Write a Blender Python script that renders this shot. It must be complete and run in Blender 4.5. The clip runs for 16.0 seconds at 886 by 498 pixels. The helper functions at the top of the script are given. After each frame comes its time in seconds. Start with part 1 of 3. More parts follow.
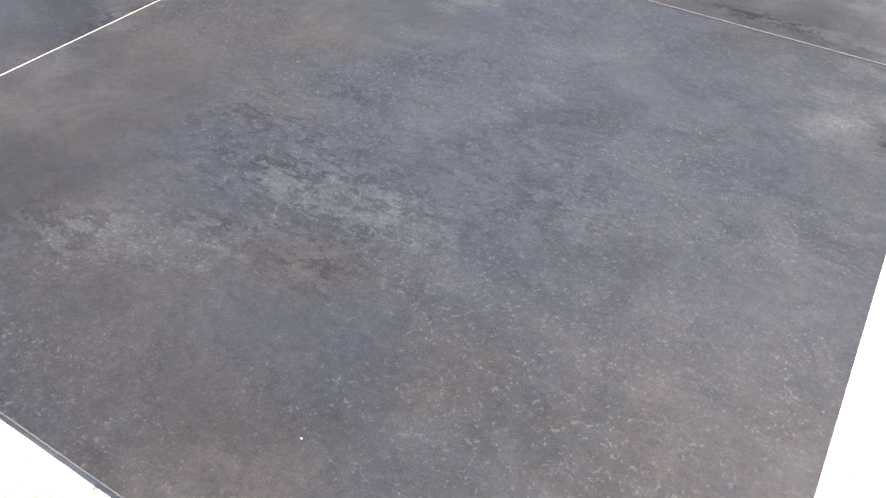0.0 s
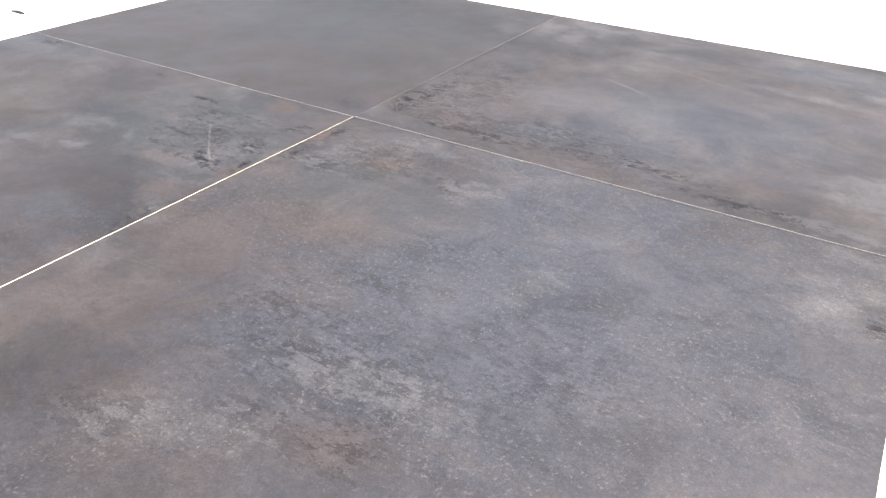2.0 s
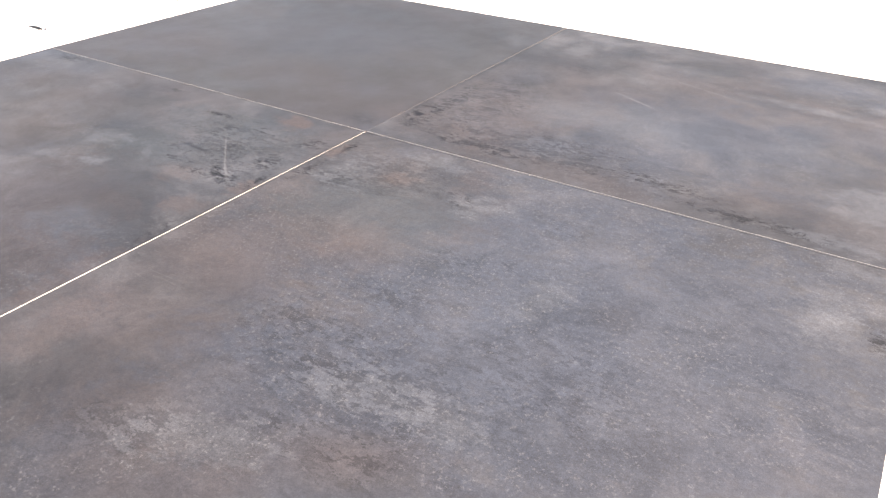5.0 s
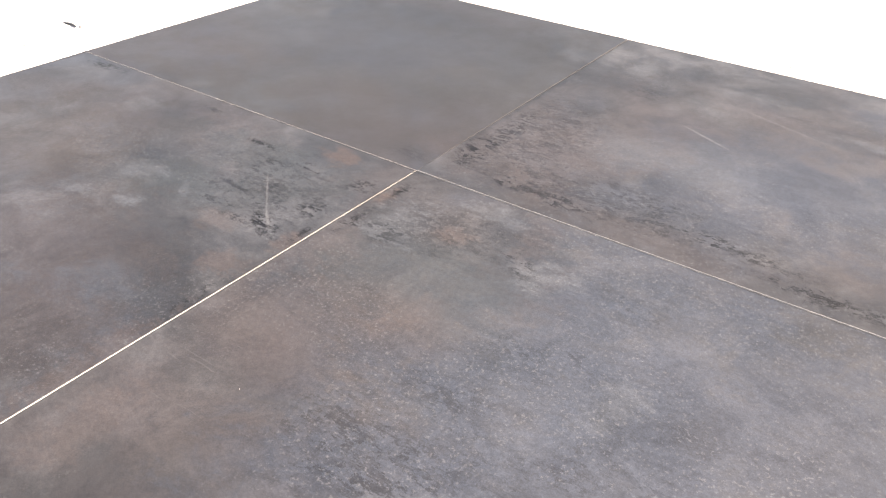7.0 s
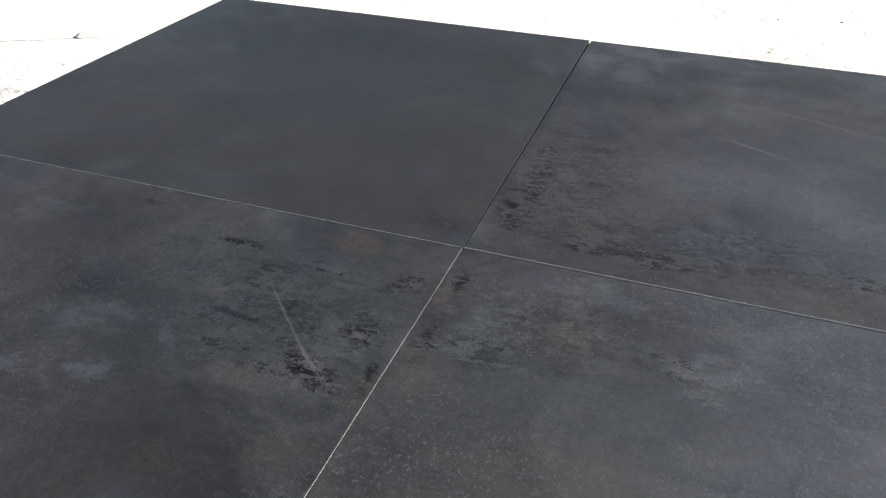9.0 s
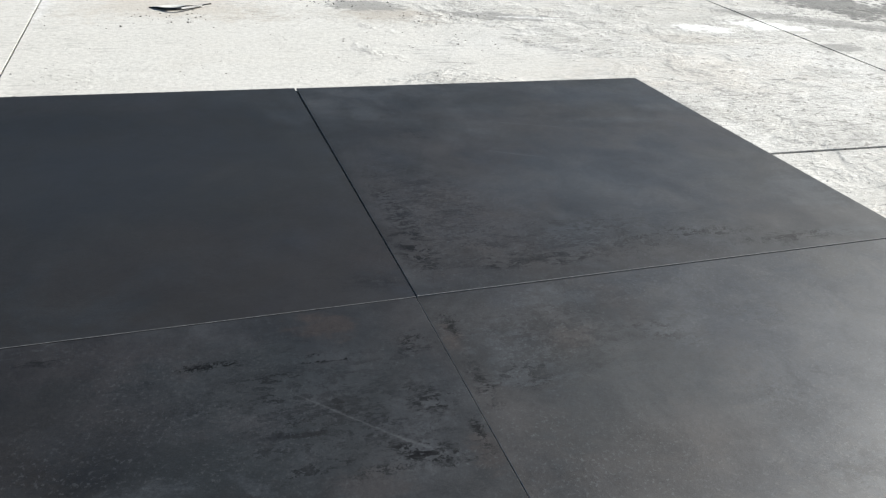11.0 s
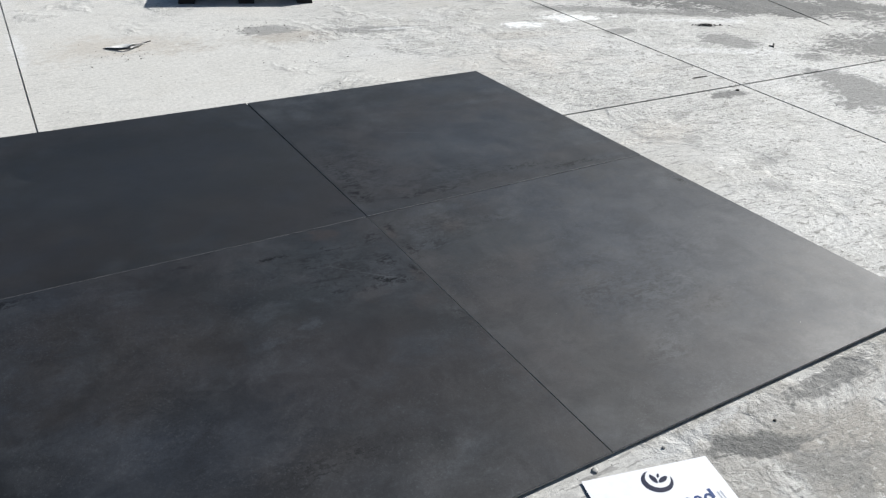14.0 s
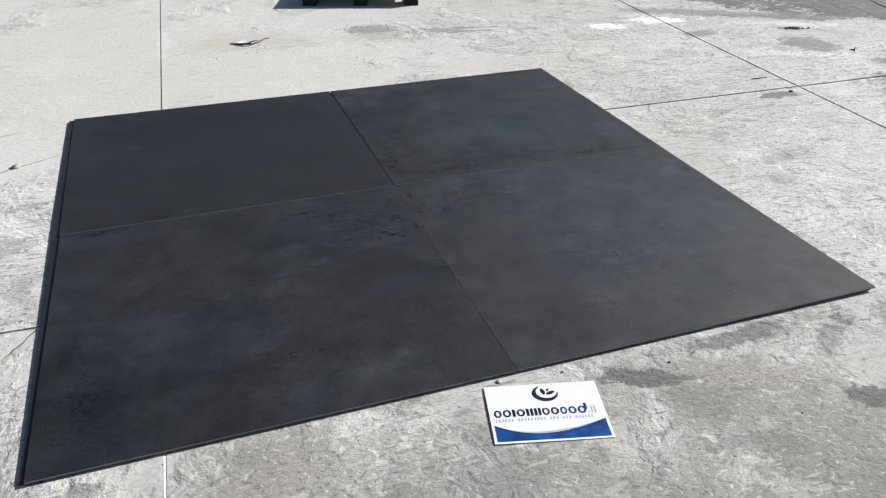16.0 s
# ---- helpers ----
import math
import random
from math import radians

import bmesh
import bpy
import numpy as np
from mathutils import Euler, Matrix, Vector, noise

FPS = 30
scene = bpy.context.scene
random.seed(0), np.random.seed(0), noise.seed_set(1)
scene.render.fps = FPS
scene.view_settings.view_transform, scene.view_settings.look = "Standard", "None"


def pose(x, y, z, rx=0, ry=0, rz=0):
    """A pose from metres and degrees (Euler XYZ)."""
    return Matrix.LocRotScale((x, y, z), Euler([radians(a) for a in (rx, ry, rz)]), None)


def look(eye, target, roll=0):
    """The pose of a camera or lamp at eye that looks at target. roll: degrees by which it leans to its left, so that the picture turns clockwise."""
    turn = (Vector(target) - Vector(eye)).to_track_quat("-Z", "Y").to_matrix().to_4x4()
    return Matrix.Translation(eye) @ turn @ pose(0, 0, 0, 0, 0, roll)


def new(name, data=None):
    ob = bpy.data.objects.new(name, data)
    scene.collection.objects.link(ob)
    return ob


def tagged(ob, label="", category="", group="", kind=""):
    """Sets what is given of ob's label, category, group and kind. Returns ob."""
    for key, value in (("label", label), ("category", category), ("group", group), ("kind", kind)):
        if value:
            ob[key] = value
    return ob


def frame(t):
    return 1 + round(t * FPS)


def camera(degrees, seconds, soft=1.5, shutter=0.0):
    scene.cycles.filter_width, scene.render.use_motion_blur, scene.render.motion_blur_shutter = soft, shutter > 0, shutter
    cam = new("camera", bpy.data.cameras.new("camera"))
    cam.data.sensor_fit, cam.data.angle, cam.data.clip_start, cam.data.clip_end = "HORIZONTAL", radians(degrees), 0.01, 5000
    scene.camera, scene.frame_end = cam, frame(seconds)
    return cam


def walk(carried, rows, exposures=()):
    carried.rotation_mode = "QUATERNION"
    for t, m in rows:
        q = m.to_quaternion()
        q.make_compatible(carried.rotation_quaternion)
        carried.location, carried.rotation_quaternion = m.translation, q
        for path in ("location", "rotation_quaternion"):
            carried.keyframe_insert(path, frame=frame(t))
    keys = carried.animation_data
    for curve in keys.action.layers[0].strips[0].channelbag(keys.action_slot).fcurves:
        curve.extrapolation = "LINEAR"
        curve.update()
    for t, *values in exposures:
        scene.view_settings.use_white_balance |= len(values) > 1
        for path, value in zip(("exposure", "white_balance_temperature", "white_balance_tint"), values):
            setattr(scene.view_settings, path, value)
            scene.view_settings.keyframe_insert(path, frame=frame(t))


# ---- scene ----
cam = camera(59.1, 16.0, soft=1.3)
PATH = [
    (0, (1.084, -1.36, 0.636), (0.349, -0.087, -0.721), 2.4),
    (0.5, (1.079, -1.37, 0.644), (0.284, 0.01, -0.566), 2.5),
    (1, (1.079, -1.378, 0.645), (0.226, 0.1, -0.397), 2.2),
    (1.5, (1.079, -1.387, 0.662), (0.206, 0.103, -0.347), 2.0),
    (2, (1.076, -1.407, 0.695), (0.211, 0.081, -0.323), 2.0),
    (2.5, (1.092, -1.409, 0.716), (0.216, 0.073, -0.302), 1.6),
    (3, (1.09, -1.402, 0.714), (0.213, 0.076, -0.309), 1.5),
    (3.5, (1.09, -1.419, 0.722), (0.214, 0.068, -0.288), 1.8),
    (4, (1.086, -1.433, 0.723), (0.211, 0.06, -0.281), 1.8),
    (6.3, (1.051, -1.389, 0.743), (0.137, 0.061, -0.288), 1.7),
    (6.5, (1.023, -1.348, 0.749), (0.107, 0.094, -0.289), 2.0),
    (7, (0.912, -1.282, 0.837), (0.003, 0.12, -0.261), 2.6),
    (7.5, (0.786, -1.285, 0.909), (-0.134, 0.105, -0.195), 2.2),
    (7.8, (0.679, -1.247, 0.892), (-0.204, 0.159, -0.224), 1.3),
    (8, (0.602, -1.21, 0.857), (-0.219, 0.222, -0.272), 0.8),
    (10.3, (-0.043, -1.041, 0.72), (0.072, 0.691, -0.274), 4.1),
    (10.5, (-0.139, -1.056, 0.718), (0.145, 0.664, -0.262), 4.8),
    (11, (-0.404, -1.106, 0.759), (0.253, 0.52, -0.202), 5.0),
    (11.5, (-0.676, -1.18, 0.859), (0.211, 0.335, -0.098), 5.8),
    (12, (-0.885, -1.332, 0.996), (0.057, 0.15, 0.039), 5.4),
    (12.5, (-1.013, -1.558, 1.072), (-0.079, -0.066, 0.125), 4.2),
    (13, (-1.094, -1.756, 1.121), (-0.147, -0.271, 0.175), 3.5),
    (13.5, (-1.094, -1.94, 1.15), (-0.153, -0.469, 0.176), 3.1),
    (14, (-0.986, -2.036, 1.187), (-0.06, -0.565, 0.196), 2.7),
    (14.5, (-0.921, -2.177, 1.199), (-0.073, -0.65, 0.224), 2.8),
    (15, (-0.892, -2.361, 1.232), (-0.117, -0.795, 0.258), 1.9),
    (15.5, (-0.863, -2.538, 1.281), (-0.166, -0.944, 0.294), 1.3),
    (16, (-0.731, -2.669, 1.319), (-0.161, -1.033, 0.32), -0.1),
]
EXPOSURES = [
    (0, 3.1, 7250, 17), (1, 3.35, 7700, 19), (6.6, 3.43, 8000, 22), (7.0, 3.45, 8050, 20), (7.2, 2.75, 8000, 17), (7.5, 2.22, 8000, 14), (7.8, 1.82, 7650, 11),
    (8.0, 1.95, 7400, 10), (8.2, 2.35, 7100, 9), (8.8, 1.9, 6700, 9), (10.3, 1.15, 6400, 8), (11.5, 0.72, 6100, 7), (12.0, 0.5, 6030, 7),
    (12.5, 0.42, 6080, 7), (13.0, 0.5, 6080, 7), (13.7, 0.68, 6080, 8), (16, 0.7, 6160, 9),
]
walk(cam, [(t, look(eye, target, roll)) for t, eye, target, roll in PATH], EXPOSURES)

# ---- light ----
SUN_DIR = Vector((0.250, 0.030, 0.146)).normalized()
SUN_EL = math.asin(SUN_DIR.z)
SUN_AZ = math.atan2(SUN_DIR.x, SUN_DIR.y)

world = bpy.data.worlds.new("sky")
scene.world = world
world.use_nodes = True
wn = world.node_tree
sky = wn.nodes.new("ShaderNodeTexSky")
sky.sky_type = "NISHITA"
sky.sun_disc = False
sky.sun_elevation = SUN_EL
sky.sun_rotation = SUN_AZ
sky.altitude = 100
sky.air_density, sky.dust_density, sky.ozone_density = 1.0, 1.4, 1.0
wn.links.new(sky.outputs[0], wn.nodes["Background"].inputs[0])
wn.nodes["Background"].inputs[1].default_value = 0.05

sun = new("sun", bpy.data.lights.new("sun", "SUN"))
sun.data.energy = 5.0
sun.data.angle = radians(0.6)
sun.data.color = (1.0, 0.95, 0.88)
sun.matrix_world = look(SUN_DIR * 30, (0, 0, 0))


# ---- materials ----
class Mat:
    """A node material with a few short-hands."""

    def __init__(self, name):
        self.mat = bpy.data.materials.new(name)
        self.mat.use_nodes = True
        self.t = self.mat.node_tree
        self.bsdf = self.t.nodes["Principled BSDF"]
        self.geo = self.t.nodes.new("ShaderNodeNewGeometry")
        self.pos = self.geo.outputs["Position"]

    def put(self, socket, value):
        if isinstance(value, bpy.types.NodeSocket):
            self.t.links.new(value, socket)
        elif isinstance(value, tuple) and socket.type == "RGBA" and len(value) == 3:
            socket.default_value = (*value, 1)
        else:
            socket.default_value = value

    def noise(self, vec, scale, detail=4.0, rough=0.55, warp=0.0, shift=(0, 0, 0), stretch=(1, 1, 1), turn=0.0, colour=False):
        if shift != (0, 0, 0) or stretch != (1, 1, 1) or turn:
            m = self.t.nodes.new("ShaderNodeMapping")
            self.put(m.inputs["Vector"], vec)
            m.inputs["Location"].default_value = shift
            m.inputs["Rotation"].default_value = (0, 0, turn)
            m.inputs["Scale"].default_value = stretch
            vec = m.outputs[0]
        n = self.t.nodes.new("ShaderNodeTexNoise")
        self.put(n.inputs["Vector"], vec)
        n.inputs["Scale"].default_value = scale
        n.inputs["Detail"].default_value = detail
        n.inputs["Roughness"].default_value = rough
        n.inputs["Distortion"].default_value = warp
        return n.outputs["Color" if colour else "Fac"]

    def ramp(self, fac, lo, hi, a=0.0, b=1.0):
        n = self.t.nodes.new("ShaderNodeMapRange")
        n.interpolation_type = "SMOOTHSTEP"
        for k, v in zip(("Value", "From Min", "From Max", "To Min", "To Max"), (fac, lo, hi, a, b)):
            self.put(n.inputs[k], v)
        return n.outputs[0]

    def math(self, op, a, b=0.0):
        n = self.t.nodes.new("ShaderNodeMath")
        n.operation = op
        self.put(n.inputs[0], a)
        self.put(n.inputs[1], b)
        return n.outputs[0]

    def vec(self, op, a, b):
        n = self.t.nodes.new("ShaderNodeVectorMath")
        n.operation = op
        self.put(n.inputs[0], a)
        if op == "SCALE":
            self.put(n.inputs["Scale"], b)
        elif op != "LENGTH":
            self.put(n.inputs[1], b)
        return n.outputs["Value" if op == "LENGTH" else "Vector"]

    def mix(self, fac, a, b, mode="MIX"):
        n = self.t.nodes.new("ShaderNodeMix")
        n.data_type, n.blend_type = "RGBA", mode
        self.put(n.inputs["Factor"], fac)
        self.put(n.inputs[6], a)
        self.put(n.inputs[7], b)
        return n.outputs[2]

    def warped(self, scale, amount, detail=4.0):
        n = self.noise(self.pos, scale, detail, colour=True)
        off = self.vec("SCALE", self.vec("SUBTRACT", n, (0.5, 0.5, 0.5)), amount)
        return self.vec("ADD", self.pos, off)

    def blot(self, vec, x, y, rx, ry, turn=0.0, hard=0.3, ragged=None):
        """1 inside an ellipse on the ground, 0 outside. ragged: a noise that eats into its edge."""
        m = self.t.nodes.new("ShaderNodeMapping")
        m.vector_type = "TEXTURE"
        self.put(m.inputs["Vector"], vec)
        m.inputs["Location"].default_value = (x, y, 0)
        m.inputs["Rotation"].default_value = (0, 0, radians(turn))
        m.inputs["Scale"].default_value = (rx, ry, 1)
        far = self.vec("LENGTH", m.outputs[0], 0)
        if ragged is not None:
            far = self.math("ADD", far, ragged)
        return self.ramp(far, hard, 1.0, 1.0, 0.0)

    def bump(self, height, strength, distance, normal=None):
        n = self.t.nodes.new("ShaderNodeBump")
        self.put(n.inputs["Height"], height)
        n.inputs["Strength"].default_value = strength
        n.inputs["Distance"].default_value = distance
        if normal is not None:
            self.put(n.inputs["Normal"], normal)
        return n.outputs[0]

    def done(self, colour, rough, normal=None, metal=0.0, spec=0.5):
        self.put(self.bsdf.inputs["Base Color"], colour)
        self.put(self.bsdf.inputs["Roughness"], rough)
        self.put(self.bsdf.inputs["Metallic"], metal)
        self.bsdf.inputs["Specular IOR Level"].default_value = spec
        if normal is not None:
            self.put(self.bsdf.inputs["Normal"], normal)
        return self.mat


def plain(name, colour, rough, grain=60.0, vary=0.25, bump=0.2):
    m = Mat(name)
    n = m.noise(m.pos, grain, 5)
    low = m.noise(m.pos, grain * 0.08, 3)
    c = m.mix(m.ramp(n, 0.3, 0.7), tuple(v * (1 - vary) for v in colour), tuple(min(1, v * (1 + vary)) for v in colour))
    c = m.mix(m.ramp(low, 0.4, 0.65, 0, vary), c, tuple(v * 0.6 for v in colour))
    return m.done(c, rough, m.bump(n, bump, 0.001))


# colours of the slabs' print, and a blue-grey for painted sky reflection
COAL, ASH, PALE = (0.0080, 0.0082, 0.0086), (0.0275, 0.0282, 0.0294), (0.046, 0.051, 0.0565)
RUST, BROWN, BLUE, BLACK = (0.039, 0.0275, 0.0222), (0.0200, 0.0176, 0.0172), (0.0195, 0.0238, 0.0315), (0.0032, 0.0032, 0.0035)
SKY_SHEEN, TEAL_GREY = (0.0240, 0.0305, 0.0415), (0.0190, 0.0240, 0.0252)
UMBER, CHALK = (0.0262, 0.0216, 0.0206), (0.092, 0.096, 0.099)


def slab_face(name, seed, worn, gain, sheen, tints, patches, crusts, marks=(), grains=()):
    """Dark rusted-metal print of a porcelain slab.
    tints, patches: x, y, rx, ry, turn, strength, colour. crusts, grains: x, y, rx, ry, turn, strength. marks: x, y, rx, ry, turn, strength, colour."""
    m = Mat(name)
    wide = m.warped(5.0, 0.09, 5)
    near = m.warped(24.0, 0.013, 5)
    tiny = m.warped(85.0, 0.004, 4)
    both = m.vec("ADD", near, m.vec("SUBTRACT", wide, m.pos))
    s = (seed * 3.1, seed * 1.7, seed * 0.9)
    cloud = m.noise(both, 2.4, 9, 0.66, 0.6, shift=s)
    soft = m.noise(wide, 1.5, 5, 0.55, 0.4, shift=s)
    blue = m.noise(wide, 1.8, 7, 0.6, 0.3, shift=(s[2], 7.0, s[0]))
    patch = m.noise(both, 7.0, 10, 0.72, 0.4, shift=(s[1], 2.0, s[0]))
    stroke = m.noise(near, 15.0, 10, 0.76, 0.3, shift=s, stretch=(1.0, 2.3, 1.0))
    flake = m.noise(tiny, 34.0, 8, 0.74, 0.3, shift=(s[0], 5.0, 0), stretch=(1.0, 1.7, 1.0))
    mottle = m.noise(m.pos, 92.0, 6, 0.70, shift=s)
    pits = m.noise(m.pos, 185.0, 4, 0.65)
    grain = m.noise(m.pos, 430.0, 3, 0.7)
    zone = m.ramp(m.noise(both, 3.1, 7, 0.68, shift=(9.0, s[0], s[1])), 0.40, 0.60, 0.06, 1.0)
    c = m.mix(m.ramp(cloud, 0.39, 0.61), COAL, ASH)
    drift = m.noise(both, 4.6, 9, 0.64, 0.8, shift=(s[2], s[0], 2.0), stretch=(1.0, 1.4, 1.0), turn=0.4)
    c = m.mix(1.0, c, m.ramp(drift, 0.36, 0.64, 1 - 0.50 * worn, 1 + 0.58 * worn), "MULTIPLY")
    c = m.mix(m.ramp(soft, 0.45, 0.60, 0, 0.6), c, UMBER)
    c = m.mix(m.ramp(blue, 0.48, 0.66, 0, 0.35 + 0.3 * worn), c, BLUE)
    loose = m.math("ADD", m.ramp(patch, 0.25, 0.75, -0.45, 0.45), m.ramp(flake, 0.3, 0.7, -0.18, 0.18))
    for x, y, rx, ry, turn, k, colour in tints:
        c = m.mix(m.math("MULTIPLY", m.blot(both, x, y, rx, ry, turn, 0.15, loose), k), c, colour)
    ragged = m.math("ADD", m.ramp(stroke, 0.25, 0.75, -0.5, 0.5), m.ramp(flake, 0.3, 0.7, -0.35, 0.35))
    for x, y, rx, ry, turn, k, colour in patches:
        c = m.mix(m.math("MULTIPLY", m.blot(near, x, y, rx, ry, turn, 0.35, ragged), k), c, colour)
    # torn, streaky print: dark and pale strokes
    c = m.mix(1.0, c, m.ramp(patch, 0.28, 0.72, 1 - 0.30 * worn, 1 + 0.30 * worn), "MULTIPLY")
    c = m.mix(m.math("MULTIPLY", m.ramp(stroke, 0.555, 0.60), m.math("MULTIPLY", zone, 0.24 * worn)), c, BLACK)
    c = m.mix(m.math("MULTIPLY", m.ramp(stroke, 0.43, 0.385), m.math("MULTIPLY", zone, 0.16 * worn)), c, PALE)
    # broken dark crusts with open gaps
    dark = m.math("MULTIPLY", m.ramp(stroke, 0.57, 0.60), m.math("MULTIPLY", zone, 0.25 * worn))
    broken = m.math("MAXIMUM", m.ramp(flake, 0.505, 0.53), m.ramp(stroke, 0.535, 0.56))
    for x, y, rx, ry, turn, k in crusts:
        fac = m.math("MULTIPLY", m.math("MULTIPLY", m.blot(near, x, y, rx, ry, turn, 0.25, ragged), broken), min(1.0, 1.05 * k))
        c = m.mix(fac, c, BLACK)
        dark = m.math("MAXIMUM", dark, fac)
    for x, y, rx, ry, turn, k, colour in marks:
        c = m.mix(m.math("MULTIPLY", m.blot(tiny, x, y, rx, ry, turn, 0.62, m.ramp(pits, 0.3, 0.7, -0.35, 0.35)), k), c, colour)
    # uneven glaze
    c = m.mix(1.0, c, m.ramp(mottle, 0.30, 0.70, 1 - 0.16 * worn - 0.04, 1 + 0.17 * worn + 0.04), "MULTIPLY")
    # pale crystalline grains
    spots = m.math("MULTIPLY", zone, 0.50 * worn)
    for x, y, rx, ry, turn, k in grains:
        spots = m.math("MAXIMUM", spots, m.math("MULTIPLY", m.blot(near, x, y, rx, ry, turn, 0.25, ragged), k * 0.75))
    c = m.mix(m.math("MULTIPLY", spots, m.ramp(pits, 0.575, 0.64)), c, CHALK)
    c = m.mix(m.math("MULTIPLY", spots, m.ramp(pits, 0.40, 0.34)), c, BLACK)
    c = m.mix(1.0, c, m.ramp(grain, 0.30, 0.70, 0.70, 1.34), "MULTIPLY")
    # fine pale scratches
    scr = m.noise(near, 9.0, 2, 0.5, 0.2, shift=(seed, 2.0, 0), stretch=(1.0, 26.0, 1.0), turn=0.5 + seed)
    scr2 = m.ramp(m.noise(m.pos, 2.2, 3, shift=(2.0, seed, 0)), 0.54, 0.64)
    c = m.mix(m.math("MULTIPLY", m.math("MULTIPLY", m.ramp(scr, 0.68, 0.71), scr2), 0.22), c, (0.08, 0.08, 0.08))
    c = m.mix(1.0, c, (gain * 0.97, gain, gain * 1.05), "MULTIPLY")
    rough = m.ramp(m.noise(both, 6.0, 8, 0.65), 0.3, 0.7, 0.48 + 0.08 * sheen, 0.56 + 0.08 * sheen)
    relief = m.math("ADD", m.math("MULTIPLY", grain, 0.4), m.math("ADD", m.math("MULTIPLY", flake, 0.9), pits))
    relief = m.math("SUBTRACT", relief, m.math("MULTIPLY", dark, 0.7))
    m.done(c, rough, m.bump(relief, 0.17, 0.0012))
    gloss = m.math("MULTIPLY", m.ramp(dark, 0.0, 1.0, 1.0, 0.35), m.ramp(patch, 0.30, 0.70, 1 - 0.22 * worn, 1 + 0.22 * worn))
    m.put(m.bsdf.inputs["Specular IOR Level"], m.math("MULTIPLY", gloss, 0.42 + 0.18 * sheen))
    return m.mat


W = (0.075, 0.077, 0.079)
FACE_SW = slab_face("slab_face_southwest", 1, 0.85, 0.55, 0.25, [
    (-0.20, -0.25, 0.36, 0.28, -40, 0.25, PALE), (-0.34, -0.17, 0.36, 0.15, 0, 0.55, TEAL_GREY), (-0.38, -0.37, 0.22, 0.13, 0, 0.5, TEAL_GREY),
    # first ellipse: warm lens-flare haze put into the slab's colour
    (-0.85, -0.40, 0.42, 0.34, 0, 0.65, (0.0270, 0.0222, 0.0180)), (-0.42, -0.68, 0.38, 0.26, 20, 0.75, UMBER), (-0.20, -0.82, 0.24, 0.16, 20, 0.7, UMBER),
    (-0.50, -0.20, 0.20, 0.10, 0, 0.45, BROWN), (-0.75, -0.79, 0.30, 0.20, 0, 0.6, BLUE), (-0.735, -0.633, 0.18, 0.12, 0, 0.3, COAL),
    (-0.88, -0.50, 0.13, 0.10, 0, 0.4, COAL), (-0.70, -1.00, 0.30, 0.14, 10, 0.4, COAL), (-0.15, -0.95, 0.22, 0.15, 20, 0.5, BROWN)], [
    (-0.175, -0.055, 0.070, 0.042, -20, 0.75, RUST), (-0.190, -0.413, 0.06, 0.05, 0, 0.36, RUST), (-0.016, -0.385, 0.034, 0.05, 0, 0.55, RUST),
    (-0.067, -0.512, 0.07, 0.045, 20, 0.42, RUST), (-0.021, -0.83, 0.05, 0.20, 0, 0.36, RUST), (-0.391, -0.476, 0.055, 0.030, 30, 0.65, PALE),
    (-0.49, -0.504, 0.08, 0.022, 5, 0.45, PALE), (-0.475, -0.376, 0.08, 0.045, 10, 0.4, PALE), (-0.773, -0.149, 0.09, 0.05, 30, 0.32, PALE),
    (-0.281, -1.055, 0.11, 0.03, 10, 0.35, PALE), (-0.325, -0.387, 0.07, 0.012, -45, 0.5, PALE), (-0.92, -0.37, 0.06, 0.16, -20, 0.28, PALE)], [
    (-0.20, -0.24, 0.30, 0.22, -20, 0.42), (-0.365, -0.117, 0.085, 0.024, -6, 0.95), (-0.207, -0.137, 0.065, 0.024, -8, 0.95), (-0.27, -0.165, 0.06, 0.022, 0, 0.65), (-0.05, -0.13, 0.06, 0.05, 0, 0.75),
    (-0.07, -0.27, 0.06, 0.09, 10, 0.75), (-0.10, -0.378, 0.09, 0.04, -30, 0.95), (-0.17, -0.39, 0.08, 0.03, 0, 0.65), (-0.29, -0.21, 0.045, 0.03, 0, 0.55),
    (-0.15, -0.30, 0.06, 0.05, 0, 0.5), (-0.02, -0.35, 0.02, 0.06, 0, 0.8), (-0.026, -0.61, 0.02, 0.10, 0, 0.55), (-0.60, -0.05, 0.07, 0.02, 0, 0.6),
    (-1.06, -0.03, 0.14, 0.045, 0, 0.8), (-1.08, -0.95, 0.10, 0.20, 0, 0.5), (-0.25, -0.365, 0.12, 0.022, 5, 0.55), (-0.55, -0.95, 0.22, 0.06, 8, 0.45)], [
    (-0.263, -0.299, 0.036, 0.0062, -6, 0.95, BLACK), (-0.235, -0.300, 0.012, 0.008, 0, 0.95, BLACK), (-0.295, -0.292, 0.011, 0.008, 20, 0.9, BLACK),
    (-0.198, -0.243, 0.010, 0.008, 0, 0.9, BLACK), (-0.195, -0.262, 0.005, 0.016, 30, 0.8, BLACK), (-0.186, -0.282, 0.122, 0.0020, -46, 0.55, W),
    (-0.115, -0.352, 0.045, 0.004, -42, 0.7, W)], [
    (-0.15, -0.32, 0.10, 0.025, -46, 0.6), (-0.09, -0.385, 0.09, 0.03, -20, 0.75), (-0.08, -0.15, 0.07, 0.08, 0, 0.5), (-0.035, -0.41, 0.03, 0.06, 0, 0.6),
    (-0.60, -0.025, 0.10, 0.02, 0, 0.7), (-0.30, -0.40, 0.20, 0.10, 0, 0.35), (-0.95, -0.85, 0.20, 0.20, 0, 0.25)])
